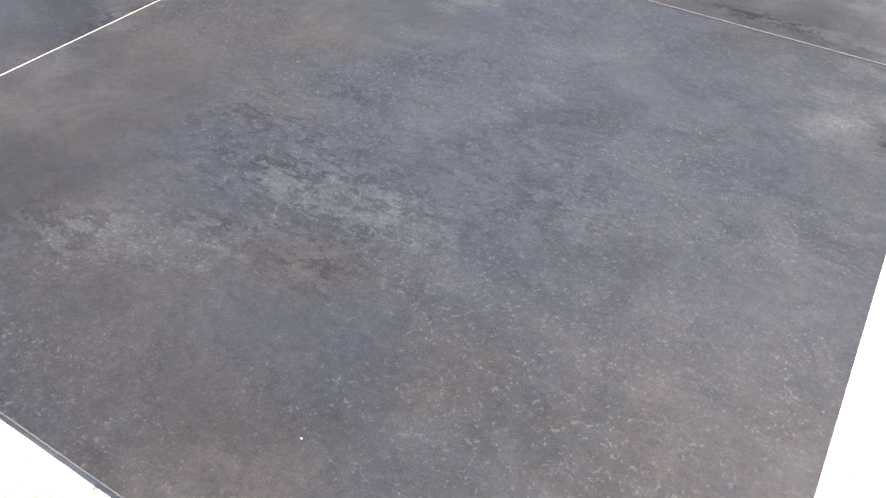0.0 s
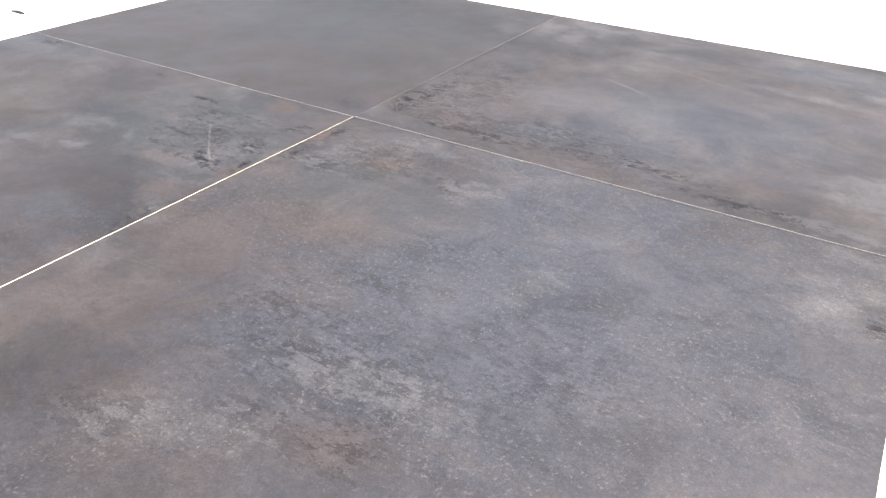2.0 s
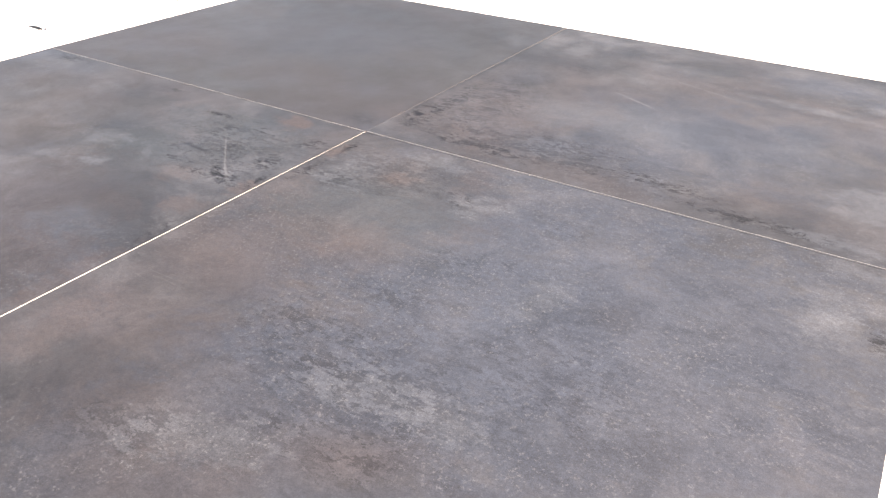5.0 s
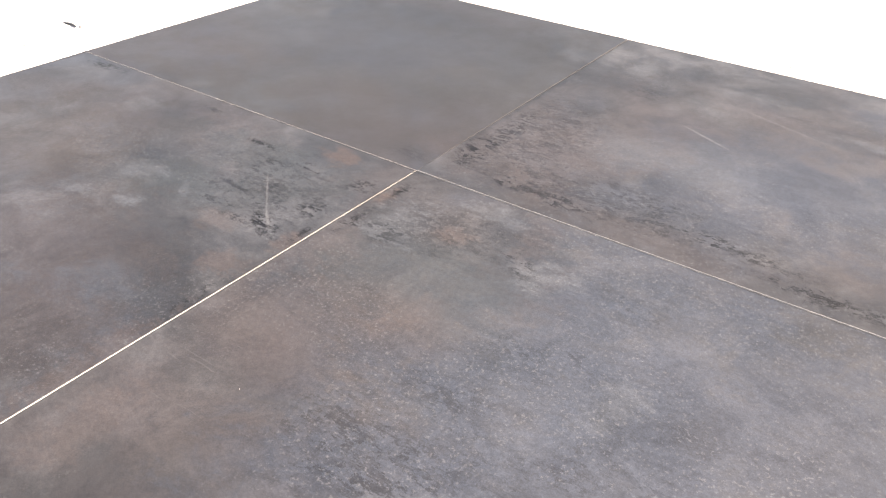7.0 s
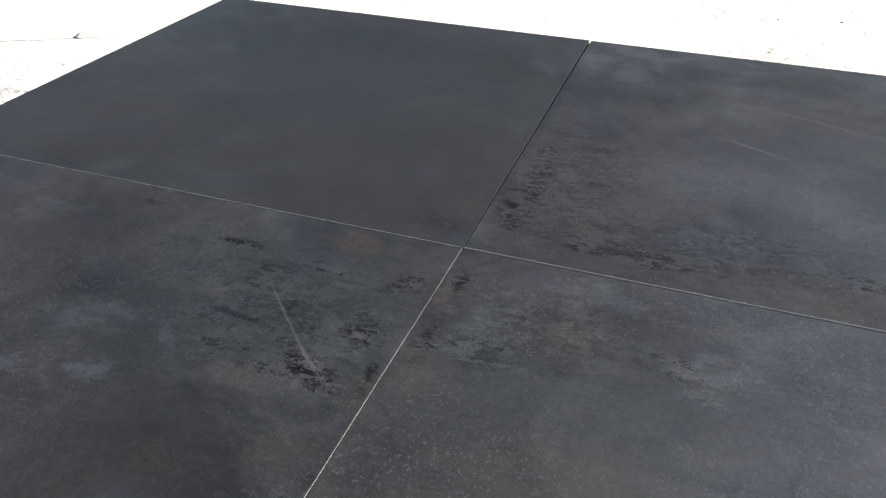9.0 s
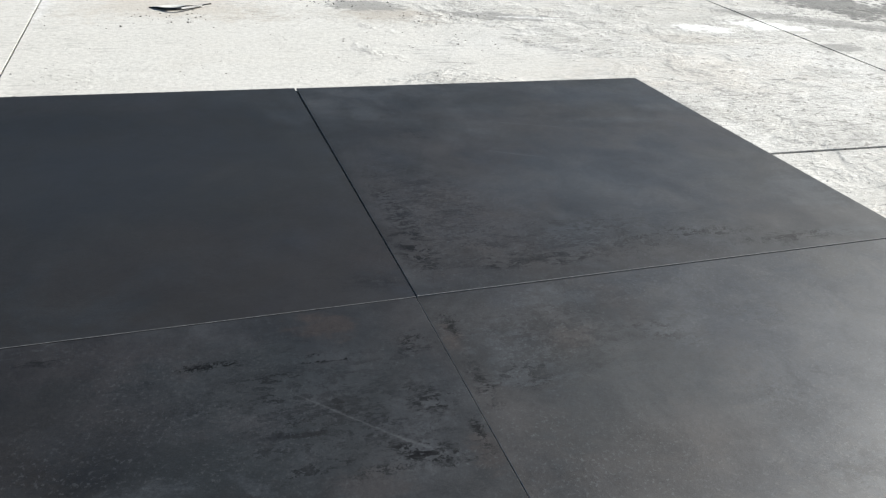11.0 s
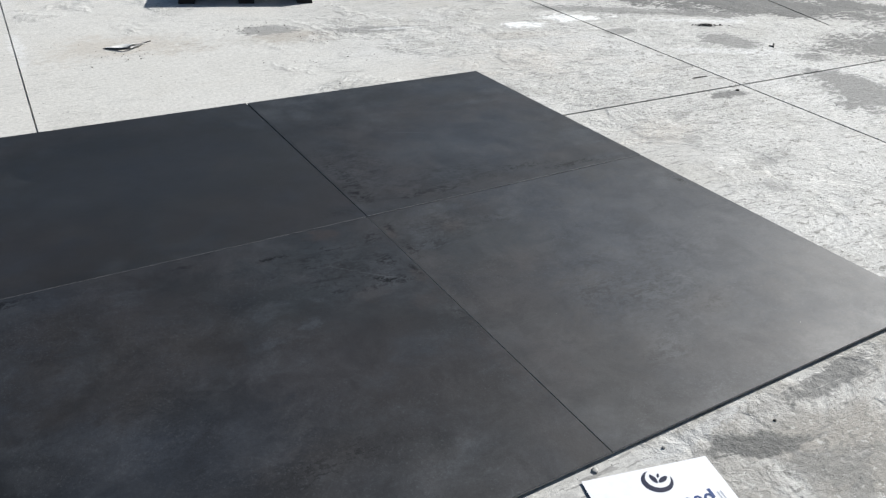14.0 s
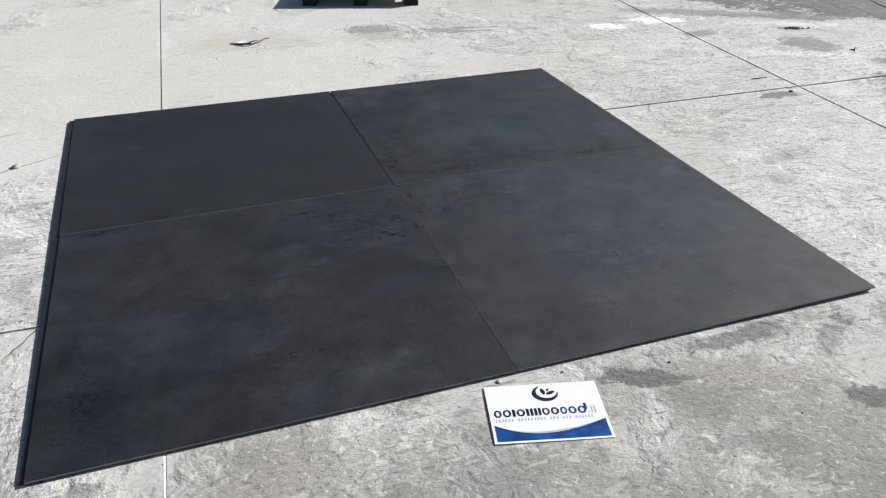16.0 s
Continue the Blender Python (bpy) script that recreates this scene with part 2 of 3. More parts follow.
FACE_SE = slab_face("slab_face_southeast", 2, 0.85, 0.60, 0.60, [
    # the broad blue-grey ellipse paints reflected sky; the eastern blues strengthen it
    (0.75, -0.50, 0.70, 0.75, 0, 0.85, SKY_SHEEN), (0.25, -0.30, 0.30, 0.25, 0, 0.5, TEAL_GREY), (0.20, -0.16, 0.15, 0.10, 10, 0.6, BROWN), (0.28, -0.45, 0.17, 0.11, 0, 0.32, RUST),
    (0.15, -0.62, 0.17, 0.13, -10, 0.7, UMBER), (0.45, -0.98, 0.18, 0.12, 20, 0.45, UMBER), (0.62, -0.88, 0.15, 0.08, 20, 0.6, UMBER), (0.84, -0.92, 0.10, 0.10, 50, 0.2, RUST),
    (0.57, -1.10, 0.16, 0.08, 20, 0.24, RUST), (0.95, -0.50, 0.30, 0.50, 10, 0.85, BLUE), (0.90, -0.28, 0.25, 0.20, 0, 0.5, BLUE)], [
    (0.215, -0.177, 0.06, 0.04, 20, 0.4, RUST), (0.020, -0.13, 0.022, 0.045, 0, 0.8, RUST), (0.36, -0.10, 0.05, 0.10, 10, 0.55, UMBER), (0.075, -0.90, 0.06, 0.12, 0, 0.24, RUST),
    (0.246, -0.056, 0.10, 0.04, 0, 0.45, PALE), (0.43, -0.20, 0.09, 0.06, 20, 0.5, PALE), (0.10, -0.20, 0.09, 0.10, 0, 0.45, PALE), (0.575, -0.77, 0.13, 0.06, 15, 0.5, PALE),
    (0.45, -0.957, 0.14, 0.06, 20, 0.45, PALE), (0.695, -0.76, 0.08, 0.05, 0, 0.4, PALE), (0.67, -0.43, 0.05, 0.08, 0, 0.42, PALE), (1.083, -0.22, 0.06, 0.10, 0, 0.6, PALE),
    (1.10, -0.045, 0.09, 0.03, 0, 0.4, PALE)], [
    (0.20, -0.16, 0.26, 0.18, 0, 0.35), (0.55, -0.75, 0.35, 0.26, 10, 0.30), (0.03, -0.10, 0.03, 0.08, 0, 0.85), (0.025, -0.25, 0.03, 0.10, 0, 0.75), (0.10, -0.25, 0.08, 0.06, 0, 0.5), (0.385, -0.20, 0.09, 0.05, -35, 0.5),
    (0.617, -0.20, 0.12, 0.07, 0, 0.26), (0.48, -0.41, 0.12, 0.08, 0, 0.26), (0.389, -0.694, 0.18, 0.10, 10, 0.32), (0.466, -0.552, 0.16, 0.08, 0, 0.28),
    (0.484, -0.756, 0.14, 0.07, 10, 0.32), (0.339, -0.99, 0.18, 0.08, 20, 0.32), (0.62, -0.88, 0.16, 0.08, 10, 0.32), (1.16, -0.246, 0.04, 0.06, 0, 0.7), (0.80, -0.60, 0.22, 0.15, 0, 0.3)], (), [
    (0.10, -0.19, 0.10, 0.12, 0, 0.6), (0.43, -0.20, 0.08, 0.06, 0, 0.55), (0.66, -0.43, 0.03, 0.09, 0, 0.8), (0.655, -0.29, 0.02, 0.05, 0, 0.8), (0.66, -0.585, 0.03, 0.06, 0, 0.75),
    (0.575, -0.77, 0.15, 0.07, 15, 0.6), (0.45, -0.957, 0.17, 0.08, 20, 0.6), (0.40, -0.61, 0.06, 0.06, 0, 0.55), (1.14, -0.75, 0.06, 0.15, 0, 0.65), (0.90, -0.85, 0.28, 0.28, 0, 0.5)])
FACE_NE = slab_face("slab_face_northeast", 3, 0.78, 0.66, 0.35, [
    (0.06, 0.30, 0.09, 0.50, 0, 0.85, BROWN), (0.40, 0.06, 0.55, 0.10, -4, 0.9, BROWN), (0.25, 0.13, 0.16, 0.08, -10, 0.20, RUST), (0.25, 0.35, 0.22, 0.18, 30, 0.5, UMBER),
    # broad blues of the print, strengthened to carry reflected sky
    (0.72, 0.45, 0.45, 0.38, 0, 0.8, BLUE), (0.90, 1.02, 0.22, 0.13, 10, 0.7, BLUE), (0.40, 0.42, 0.28, 0.15, 20, 0.35, PALE), (0.58, 0.37, 0.16, 0.10, 0, 0.3, PALE)], [
    (0.008, 0.60, 0.014, 0.62, 0, 0.6, BLACK), (0.155, 0.954, 0.05, 0.10, 10, 0.4, PALE), (1.182, 0.897, 0.03, 0.10, 0, 0.4, PALE), (0.90, 0.80, 0.16, 0.03, -8, 0.4, PALE),
    (1.10, 0.25, 0.10, 0.12, 0, 0.4, PALE), (1.05, 0.05, 0.12, 0.04, 0, 0.4, PALE)], [
    (0.15, 0.35, 0.18, 0.50, 0, 0.42), (0.40, 0.12, 0.50, 0.12, 0, 0.45), (0.06, 0.30, 0.06, 0.42, 0, 0.65), (0.05, 0.16, 0.07, 0.16, 0, 0.8), (0.27, 0.075, 0.25, 0.05, -4, 0.7), (0.70, 0.115, 0.25, 0.04, -6, 0.65), (0.89, 0.05, 0.25, 0.04, -3, 0.75),
    (0.24, 0.79, 0.10, 0.07, 0, 0.5), (0.45, 0.20, 0.25, 0.07, 0, 0.45)], [
    (0.47, 0.597, 0.09, 0.0035, -27, 0.6, W), (0.60, 0.80, 0.20, 0.004, -20, 0.3, W)], [
    (0.10, 0.35, 0.10, 0.35, 0, 0.55), (0.30, 0.12, 0.30, 0.10, 0, 0.55), (0.38, 0.40, 0.28, 0.18, 25, 0.45), (0.15, 0.92, 0.10, 0.18, 0, 0.4)])
FACE_NW = slab_face("slab_face_northwest", 4, 0.26, 0.50, 0.0, [
    (-0.50, 0.55, 0.95, 0.95, 0, 0.75, (0.0212, 0.0185, 0.0150)), (-0.55, 0.62, 0.50, 0.40, 10, 0.40, BLUE), (-0.35, 0.22, 0.50, 0.22, 0, 0.4, UMBER),
    (-0.95, 0.25, 0.28, 0.35, 0, 0.2, RUST), (-0.60, 1.00, 0.55, 0.20, 0, 0.4, COAL)], [
    (-0.03, 0.14, 0.07, 0.09, 0, 0.3, RUST), (-0.10, 0.06, 0.20, 0.06, 0, 0.5, BROWN)], [
    (-0.06, 0.06, 0.10, 0.05, 0, 0.4)], (), [(-0.025, 0.50, 0.03, 0.45, 0, 0.4), (-0.03, 0.10, 0.05, 0.10, 0, 0.5)])

BODY = plain("porcelain_body", (0.20, 0.195, 0.185), 0.7, 150, 0.12)
# near-black copy of the body: seam and underside shade put into the colour
BODY_SHADE = plain("shaded_porcelain_body", (0.012, 0.012, 0.0125), 0.7, 150, 0.2)
RIM = plain("worn_slab_rim", (0.17, 0.17, 0.17), 0.6, 200, 0.3)


# marks on the yard: x, y, rx, ry, turn, shade, strength
DAMP_EAST = [
    (2.18, 0.415, 0.15, 0.060, 0, 0.15, 0.9), (3.0, 1.14, 0.17, 0.20, -30, 0.20, 0.85), (2.50, 1.58, 0.13, 0.07, 0, 0.19, 0.7), (2.88, 0.16, 0.26, 0.40, -30, 0.19, 0.9),
    (3.20, 0.68, 0.16, 0.10, 0, 0.16, 0.8), (1.55, 0.05, 0.07, 0.05, 30, 0.25, 0.5), (1.62, -0.25, 0.10, 0.06, 0, 0.24, 0.55), (1.75, 0.30, 0.16, 0.03, 20, 0.28, 0.5), (1.50, -0.42, 0.07, 0.05, 0, 0.25, 0.5)]
DAMP_FAR = [
    (4.10, 1.75, 1.50, 0.50, -35, 0.11, 0.95), (3.9, 0.6, 0.7, 0.3, -10, 0.12, 0.9), (4.6, 2.6, 1.5, 0.6, -30, 0.10, 0.95), (2.75, 2.75, 0.8, 0.16, -25, 0.19, 0.65),
    (3.3, 1.75, 0.5, 0.07, -30, 0.18, 0.7), (3.60, 3.2, 1.40, 0.50, -30, 0.12, 0.9), (3.05, 1.95, 0.75, 0.10, -28, 0.19, 0.7), (1.05, 2.20, 0.24, 0.10, -12, 0.23, 0.8), (0.50, 2.38, 0.19, 0.10, 0, 0.23, 0.8)]
DAMP_FRONT = [
    (0.285, -1.315, 0.11, 0.040, -18, 0.115, 0.85), (0.66, -1.255, 0.19, 0.040, 2, 0.14, 0.85), (0.99, -1.275, 0.05, 0.035, 20, 0.12, 0.75), (0.82, -1.58, 0.09, 0.05, -20, 0.105, 0.85),
    (0.90, -1.34, 0.08, 0.05, 40, 0.17, 0.6), (0.37, -1.45, 0.10, 0.05, -20, 0.17, 0.5), (0.40, -1.62, 0.16, 0.05, -15, 0.17, 0.5), (-1.09, -1.27, 0.08, 0.05, 20, 0.18, 0.7), (-0.30, -1.60, 0.30, 0.20, 30, 0.20, 0.45)]
DAMP_WEST = [
    (-1.35, 0.30, 0.10, 0.04, 20, 0.25, 0.6), (-1.40, -0.05, 0.14, 0.05, 30, 0.24, 0.5), (-1.55, 0.35, 0.16, 0.10, 10, 0.24, 0.5), (-1.28, -1.10, 0.05, 0.12, 0, 0.25, 0.6), (-1.30, -0.35, 0.05, 0.10, 0, 0.27, 0.5)]
LIME = [
    (2.05, 1.95, 0.20, 0.10, -15, 0.74, 0.95), (2.45, 1.97, 0.28, 0.10, -15, 0.74, 0.95), (1.25, 2.16, 0.16, 0.025, -8, 0.62, 0.8), (2.75, 1.00, 0.40, 0.08, -30, 0.62, 0.6),
    (3.3, 1.55, 0.45, 0.06, -25, 0.60, 0.7), (-0.78, 2.5, 0.05, 0.35, 0, 0.60, 0.6), (0.75, -1.38, 0.07, 0.02, 30, 0.46, 0.7), (1.10, -1.20, 0.12, 0.05, 40, 0.50, 0.6), (0.15, -1.24, 0.25, 0.02, 6, 0.42, 0.6)]
TAN = [
    (0.55, 2.20, 0.55, 0.18, 0, 0.38, 0.9), (-0.35, 2.35, 0.55, 0.28, 0, 0.44, 0.8), (-1.60, -0.10, 0.25, 0.30, 0, 0.40, 0.5), (0.60, -1.42, 0.28, 0.08, -10, 0.30, 0.5),
    (1.6, 1.3, 0.6, 0.35, 0, 0.44, 0.55), (1.45, 0.20, 0.35, 0.18, 20, 0.42, 0.6), (-0.55, -1.36, 0.35, 0.10, 10, 0.30, 0.45), (1.9, 1.75, 0.5, 0.12, -10, 0.40, 0.5)]


def concrete():
    """Power-floated concrete, pale and dusty at the back, rawer and greyer in front."""
    m = Mat("weathered_concrete")
    wide = m.warped(1.7, 0.30, 5)
    near = m.warped(9.0, 0.045, 4)
    fineway = m.warped(38.0, 0.007, 3)
    big = m.noise(wide, 0.55, 6, 0.58, 0.4)
    mid = m.noise(near, 2.6, 6, 0.60, 0.4)
    scale_y = m.noise(near, 5.5, 5, 0.60, 0.8, shift=(3, 1, 0), stretch=(1.0, 1.5, 1.0), turn=0.3)
    east = m.blot(wide, 2.6, 0.6, 1.9, 2.4, -20, 0.4, m.ramp(mid, 0.3, 0.7, -0.3, 0.3))
    chip = m.noise(fineway, 19.0, 4, 0.58, 0.8, shift=(1, 6, 0), stretch=(1.0, 1.6, 1.0), turn=0.25)
    fine = m.noise(m.pos, 60.0, 6, 0.65)
    grain = m.noise(m.pos, 300.0, 3, 0.6)
    raw = m.blot(wide, 0.2, -3.5, 7.0, 2.75, 0, 0.60, m.ramp(mid, 0.3, 0.7, -0.20, 0.20))
    trodden = m.math("MAXIMUM", m.ramp(m.noise(near, 1.3, 7, 0.64, 0.4, shift=(6, 2, 0)), 0.46, 0.58, 0.22, 0.95), m.math("MAXIMUM", raw, m.math("MULTIPLY", east, 0.9)))
    dusty = m.blot(wide, -1.2, 2.1, 2.7, 2.0, -8, 0.50, m.ramp(mid, 0.3, 0.7, -0.25, 0.25))
    trodden = m.math("MULTIPLY", trodden, m.ramp(dusty, 0, 1, 1.0, 0.22))
    c = m.mix(m.ramp(big, 0.36, 0.64), (0.445, 0.433, 0.404), (0.525, 0.516, 0.492))
    c = m.mix(m.ramp(mid, 0.50, 0.66, 0, 0.40), c, (0.375, 0.360, 0.325))
    c = m.mix(m.ramp(m.noise(wide, 1.2, 6, 0.6, shift=(1, 8, 0)), 0.54, 0.72, 0, 0.45), c, (0.43, 0.395, 0.34))
    c = m.mix(m.math("MULTIPLY", dusty, 0.65), c, (0.528, 0.510, 0.470))
    c = m.mix(m.math("MULTIPLY", raw, 0.85), c, (0.216, 0.200, 0.172))
    c = m.mix(m.math("MULTIPLY", raw, m.ramp(mid, 0.47, 0.60, 0, 0.45)), c, (0.145, 0.138, 0.122))
    c = m.mix(m.math("MULTIPLY", raw, m.ramp(mid, 0.46, 0.36, 0, 0.45)), c, (0.33, 0.315, 0.285))
    eaten = m.math("ADD", m.ramp(mid, 0.3, 0.7, -0.35, 0.35), m.ramp(chip, 0.3, 0.7, -0.30, 0.30))
    for x, y, rx, ry, turn, col, k in TAN:
        c = m.mix(m.math("MULTIPLY", m.blot(wide, x, y, rx, ry, turn, 0.2, eaten), k), c, (col, col * 0.92, col * 0.81))
    # worn-off skin: flat patches with clear edges
    for src, lo, shade, amt in ((scale_y, 0.575, 0.31, 0.62), (scale_y, 0.41, 0.60, 0.60)):
        hi = lo + 0.018 if lo > 0.5 else lo - 0.018
        col = m.mix(raw, (shade, shade * 0.975, shade * 0.915), (shade * 0.66, shade * 0.64, shade * 0.59))
        c = m.mix(m.math("MULTIPLY", m.ramp(src, lo, hi, 0, amt), trodden), c, col)
    c = m.mix(m.math("MULTIPLY", m.ramp(chip, 0.615, 0.635, 0, 0.85), trodden), c, (0.205, 0.198, 0.178))
    c = m.mix(m.math("MULTIPLY", m.ramp(chip, 0.365, 0.345, 0, 0.65), trodden), c, m.mix(raw, (0.60, 0.59, 0.56), (0.42, 0.405, 0.37)))
    crumb = m.noise(fineway, 47.0, 4, 0.60, 0.6, shift=(7, 2, 0), stretch=(1.0, 1.4, 1.0), turn=0.5)
    c = m.mix(m.math("MULTIPLY", m.ramp(crumb, 0.615, 0.63, 0, 0.9), trodden), c, (0.17, 0.163, 0.145))
    c = m.mix(m.math("MULTIPLY", m.ramp(crumb, 0.38, 0.365, 0, 0.8), trodden), c, m.mix(raw, (0.62, 0.61, 0.58), (0.47, 0.455, 0.42)))
    # damp and oily stains, lime
    for x, y, rx, ry, turn, col, k in DAMP_EAST + DAMP_FAR + DAMP_FRONT + DAMP_WEST:
        c = m.mix(m.math("MULTIPLY", m.blot(near, x, y, rx, ry, turn, 0.66, eaten), k), c, (col, col * 0.985, col * 0.93))
    for x, y, rx, ry, turn, col, k in LIME:
        c = m.mix(m.math("MULTIPLY", m.blot(near, x, y, rx, ry, turn, 0.66, eaten), k), c, (col, col * 0.99, col * 0.96))
    # trowel scrapes in loose groups
    group = m.ramp(m.noise(wide, 1.6, 4, shift=(8, 2, 0)), 0.44, 0.56, 0.12, 1.0)
    group = m.math("MULTIPLY", group, m.ramp(dusty, 0, 1, 1.0, 0.45))
    for k, (turn, lo, shade, amt) in enumerate(((0.55, 0.61, 0.20, 0.70), (-0.35, 0.62, 0.22, 0.6), (0.15, 0.635, 0.52, 0.40))):
        scr = m.noise(fineway, 8.0, 3, 0.55, 0.3, shift=(k * 3.0, 4, 0), stretch=(1.0, 9.0, 1.0), turn=turn)
        c = m.mix(m.math("MULTIPLY", m.ramp(scr, lo, lo + 0.02, 0, amt), group), c, (shade, shade * 0.97, shade * 0.91))
    crack = 0.0
    for x, y, ln, wd, turn in [(-1.50, 0.66, 0.36, 0.006, 30), (-1.95, 0.42, 0.20, 0.006, 18), (1.70, 3.08, 0.36, 0.008, 60),
                               (-1.75, 1.05, 0.40, 0.008, 15), (1.30, 2.165, 0.24, 0.006, -8), (-1.27, -0.62, 0.09, 0.005, 60)]:
        crack = m.math("MAXIMUM", crack, m.blot(m.warped(14.0, 0.03, 4), x, y, ln, wd, turn, 0.5))
    c = m.mix(m.math("MULTIPLY", crack, 0.75), c, (0.13, 0.125, 0.11))
    pits = m.ramp(m.noise(m.pos, 46.0, 3, 0.6, shift=(0, 4, 0)), 0.665, 0.70)
    c = m.mix(m.math("MULTIPLY", pits, m.ramp(mid, 0.42, 0.6, 0.05, 0.8)), c, (0.11, 0.105, 0.095))
    c = m.mix(1.0, c, m.ramp(fine, 0.25, 0.75, 0.86, 1.12), "MULTIPLY")
    c = m.mix(1.0, c, m.ramp(grain, 0.2, 0.8, 0.88, 1.10), "MULTIPLY")
    h = m.math("ADD", m.math("MULTIPLY", fine, 0.28), m.math("MULTIPLY", grain, 0.18))
    h = m.math("ADD", h, m.math("MULTIPLY", m.math("ADD", m.math("ADD", chip, m.math("MULTIPLY", crumb, 0.6)), m.math("MULTIPLY", scale_y, 1.5)), m.ramp(trodden, 0, 1, 0.1, 1.3)))
    h = m.math("SUBTRACT", h, m.math("ADD", m.math("MULTIPLY", crack, 0.8), pits))
    return m.done(c, 0.88, m.bump(h, 0.62, 0.006), spec=0.3)


CONCRETE = concrete()


def timber(name, colour):
    m = Mat(name)
    g = m.noise(m.pos, 14.0, 6, 0.6, 0.8, stretch=(6.0, 6.0, 1.0))
    low = m.noise(m.pos, 3.0, 3)
    c = m.mix(m.ramp(g, 0.3, 0.7), tuple(v * 0.55 for v in colour), colour)
    c = m.mix(m.ramp(low, 0.45, 0.7, 0, 0.5), c, tuple(v * 0.6 for v in colour))
    return m.done(c, 0.8, m.bump(g, 0.4, 0.002))


# one pallet's timber twice: brightened for sunlit tops, blackened for its backlit front
WOOD_SUNLIT = timber("sunlit_weathered_timber", (0.66, 0.61, 0.52))
WOOD_SHADE = timber("shaded_timber", (0.016, 0.013, 0.010))
WOOD_PALE = timber("pale_timber", (0.20, 0.145, 0.085))
PAPER = plain("glossy_white_sheet", (0.72, 0.72, 0.74), 0.35, 40, 0.04, 0.05)
NAVY = plain("navy_print", (0.007, 0.009, 0.030), 0.35, 60, 0.1, 0.05)
BLUEPRINT = plain("blue_print", (0.006, 0.045, 0.19), 0.35, 22, 0.5, 0.05)
GREYPRINT = plain("grey_print", (0.36, 0.38, 0.42), 0.35, 60, 0.05, 0.05)
SILVER = plain("silver_print", (0.40, 0.42, 0.47), 0.35, 60, 0.08, 0.05)
# black for modelled shadows and for the film scrap's tail
SHADE_AND_TAIL = plain("black_shade_and_tail", (0.012, 0.012, 0.013), 0.45, 50, 0.3)
SCRAP = plain("pale_plastic_film", (0.62, 0.61, 0.57), 0.5, 50, 0.1)
BARK = plain("dark_bark", (0.03, 0.026, 0.02), 0.9, 70, 0.4)
STONE = plain("grey_stone", (0.30, 0.29, 0.27), 0.9, 80, 0.3)
DUST = plain("white_grit", (0.70, 0.69, 0.66), 0.8, 80, 0.1)


# ---- building ----
def part(name, bm, material, parent=None, label=""):
    mesh = bpy.data.meshes.new(name)
    bm.to_mesh(mesh)
    bm.free()
    for mt in material if isinstance(material, (list, tuple)) else [material]:
        mesh.materials.append(mt)
    ob = new(name, mesh)
    ob.parent = parent
    if label:
        ob["label"] = label
    return ob


def box(bm, x0, y0, z0, x1, y1, z1, bevel=0.0):
    m = Matrix.Translation(((x0 + x1) / 2, (y0 + y1) / 2, (z0 + z1) / 2)) @ Matrix.Diagonal((x1 - x0, y1 - y0, z1 - z0, 1))
    made = bmesh.ops.create_cube(bm, size=1, matrix=m)["verts"]
    if bevel:
        edges = list({e for v in made for e in v.link_edges})
        bmesh.ops.bevel(bm, geom=edges, offset=bevel, segments=2, affect="EDGES", profile=0.6)


def place(px, py, pz, turn):
    return pose(px, py, pz, 0, 0, turn)


# ---- the concrete yard, one sheet with sawn joints ----
JOINTS = [  # point, heading, half width, stretch along the heading
    ((-0.845, 0.70), (0.030, 1.0), 0.0035, 0.0, 40),
    ((-0.845, 0.70), (0.030, 1.0), 0.0030, -40, -1.0),  # filled with lime
    ((2.358, 0.491), (0.070, 1.0), 0.0068, -40, 40),
    ((2.358, 0.491), (1.0, -0.022), 0.0070, -3.19, 40),
    ((-1.233, -0.547), (-1.0, 0.03), 0.005, -0.34, 40),
    ((4.30, 2.00), (0.36, 1.0), 0.007, -0.9, 30),
]


def yard():
    bm = bmesh.new()
    bmesh.ops.create_grid(bm, x_segments=1, y_segments=1, size=300)
    for (px, py), way, half, a, b in JOINTS:
        d = Vector((*way, 0)).normalized()
        n = Vector((-d.y, d.x, 0))
        for co, no in [(Vector((px, py, 0)) + n * half, n), (Vector((px, py, 0)) - n * half, n),
                       (Vector((px, py, 0)) + d * a, d), (Vector((px, py, 0)) + d * b, d)]:
            bmesh.ops.bisect_plane(bm, geom=bm.verts[:] + bm.edges[:] + bm.faces[:], plane_co=co, plane_no=no, dist=1e-5)
    cut = []
    for f in bm.faces:
        c = f.calc_center_median()
        for (px, py), way, half, a, b in JOINTS:
            d = Vector((*way, 0)).normalized()
            o = c - Vector((px, py, 0))
            if abs(o.x * -d.y + o.y * d.x) < half and a < o.dot(d) < b:
                cut.append(f)
                break
    filled = [f for f in cut if f.calc_center_median().y < -1.0 and -1.1 < f.calc_center_median().x < -0.7]
    sawn = [f for f in cut if f not in filled]
    for f in filled:
        f.material_index = 1
    for faces, depth in ((sawn, 0.013), (filled, 0.0012)):
        deep = bmesh.ops.extrude_face_region(bm, geom=faces)["geom"]
        bmesh.ops.delete(bm, geom=faces, context="FACES")
        bmesh.ops.translate(bm, vec=(0, 0, -depth), verts=[g for g in deep if isinstance(g, bmesh.types.BMVert)])
    ob = part("ground", bm, [CONCRETE, DUST])
    return tagged(ob, "weathered pale concrete yard with sawn joints and damp stains", "ground", kind="structure")


yard()


# ---- the four slabs ----
TOP, THICK = 0.0125, 0.0052


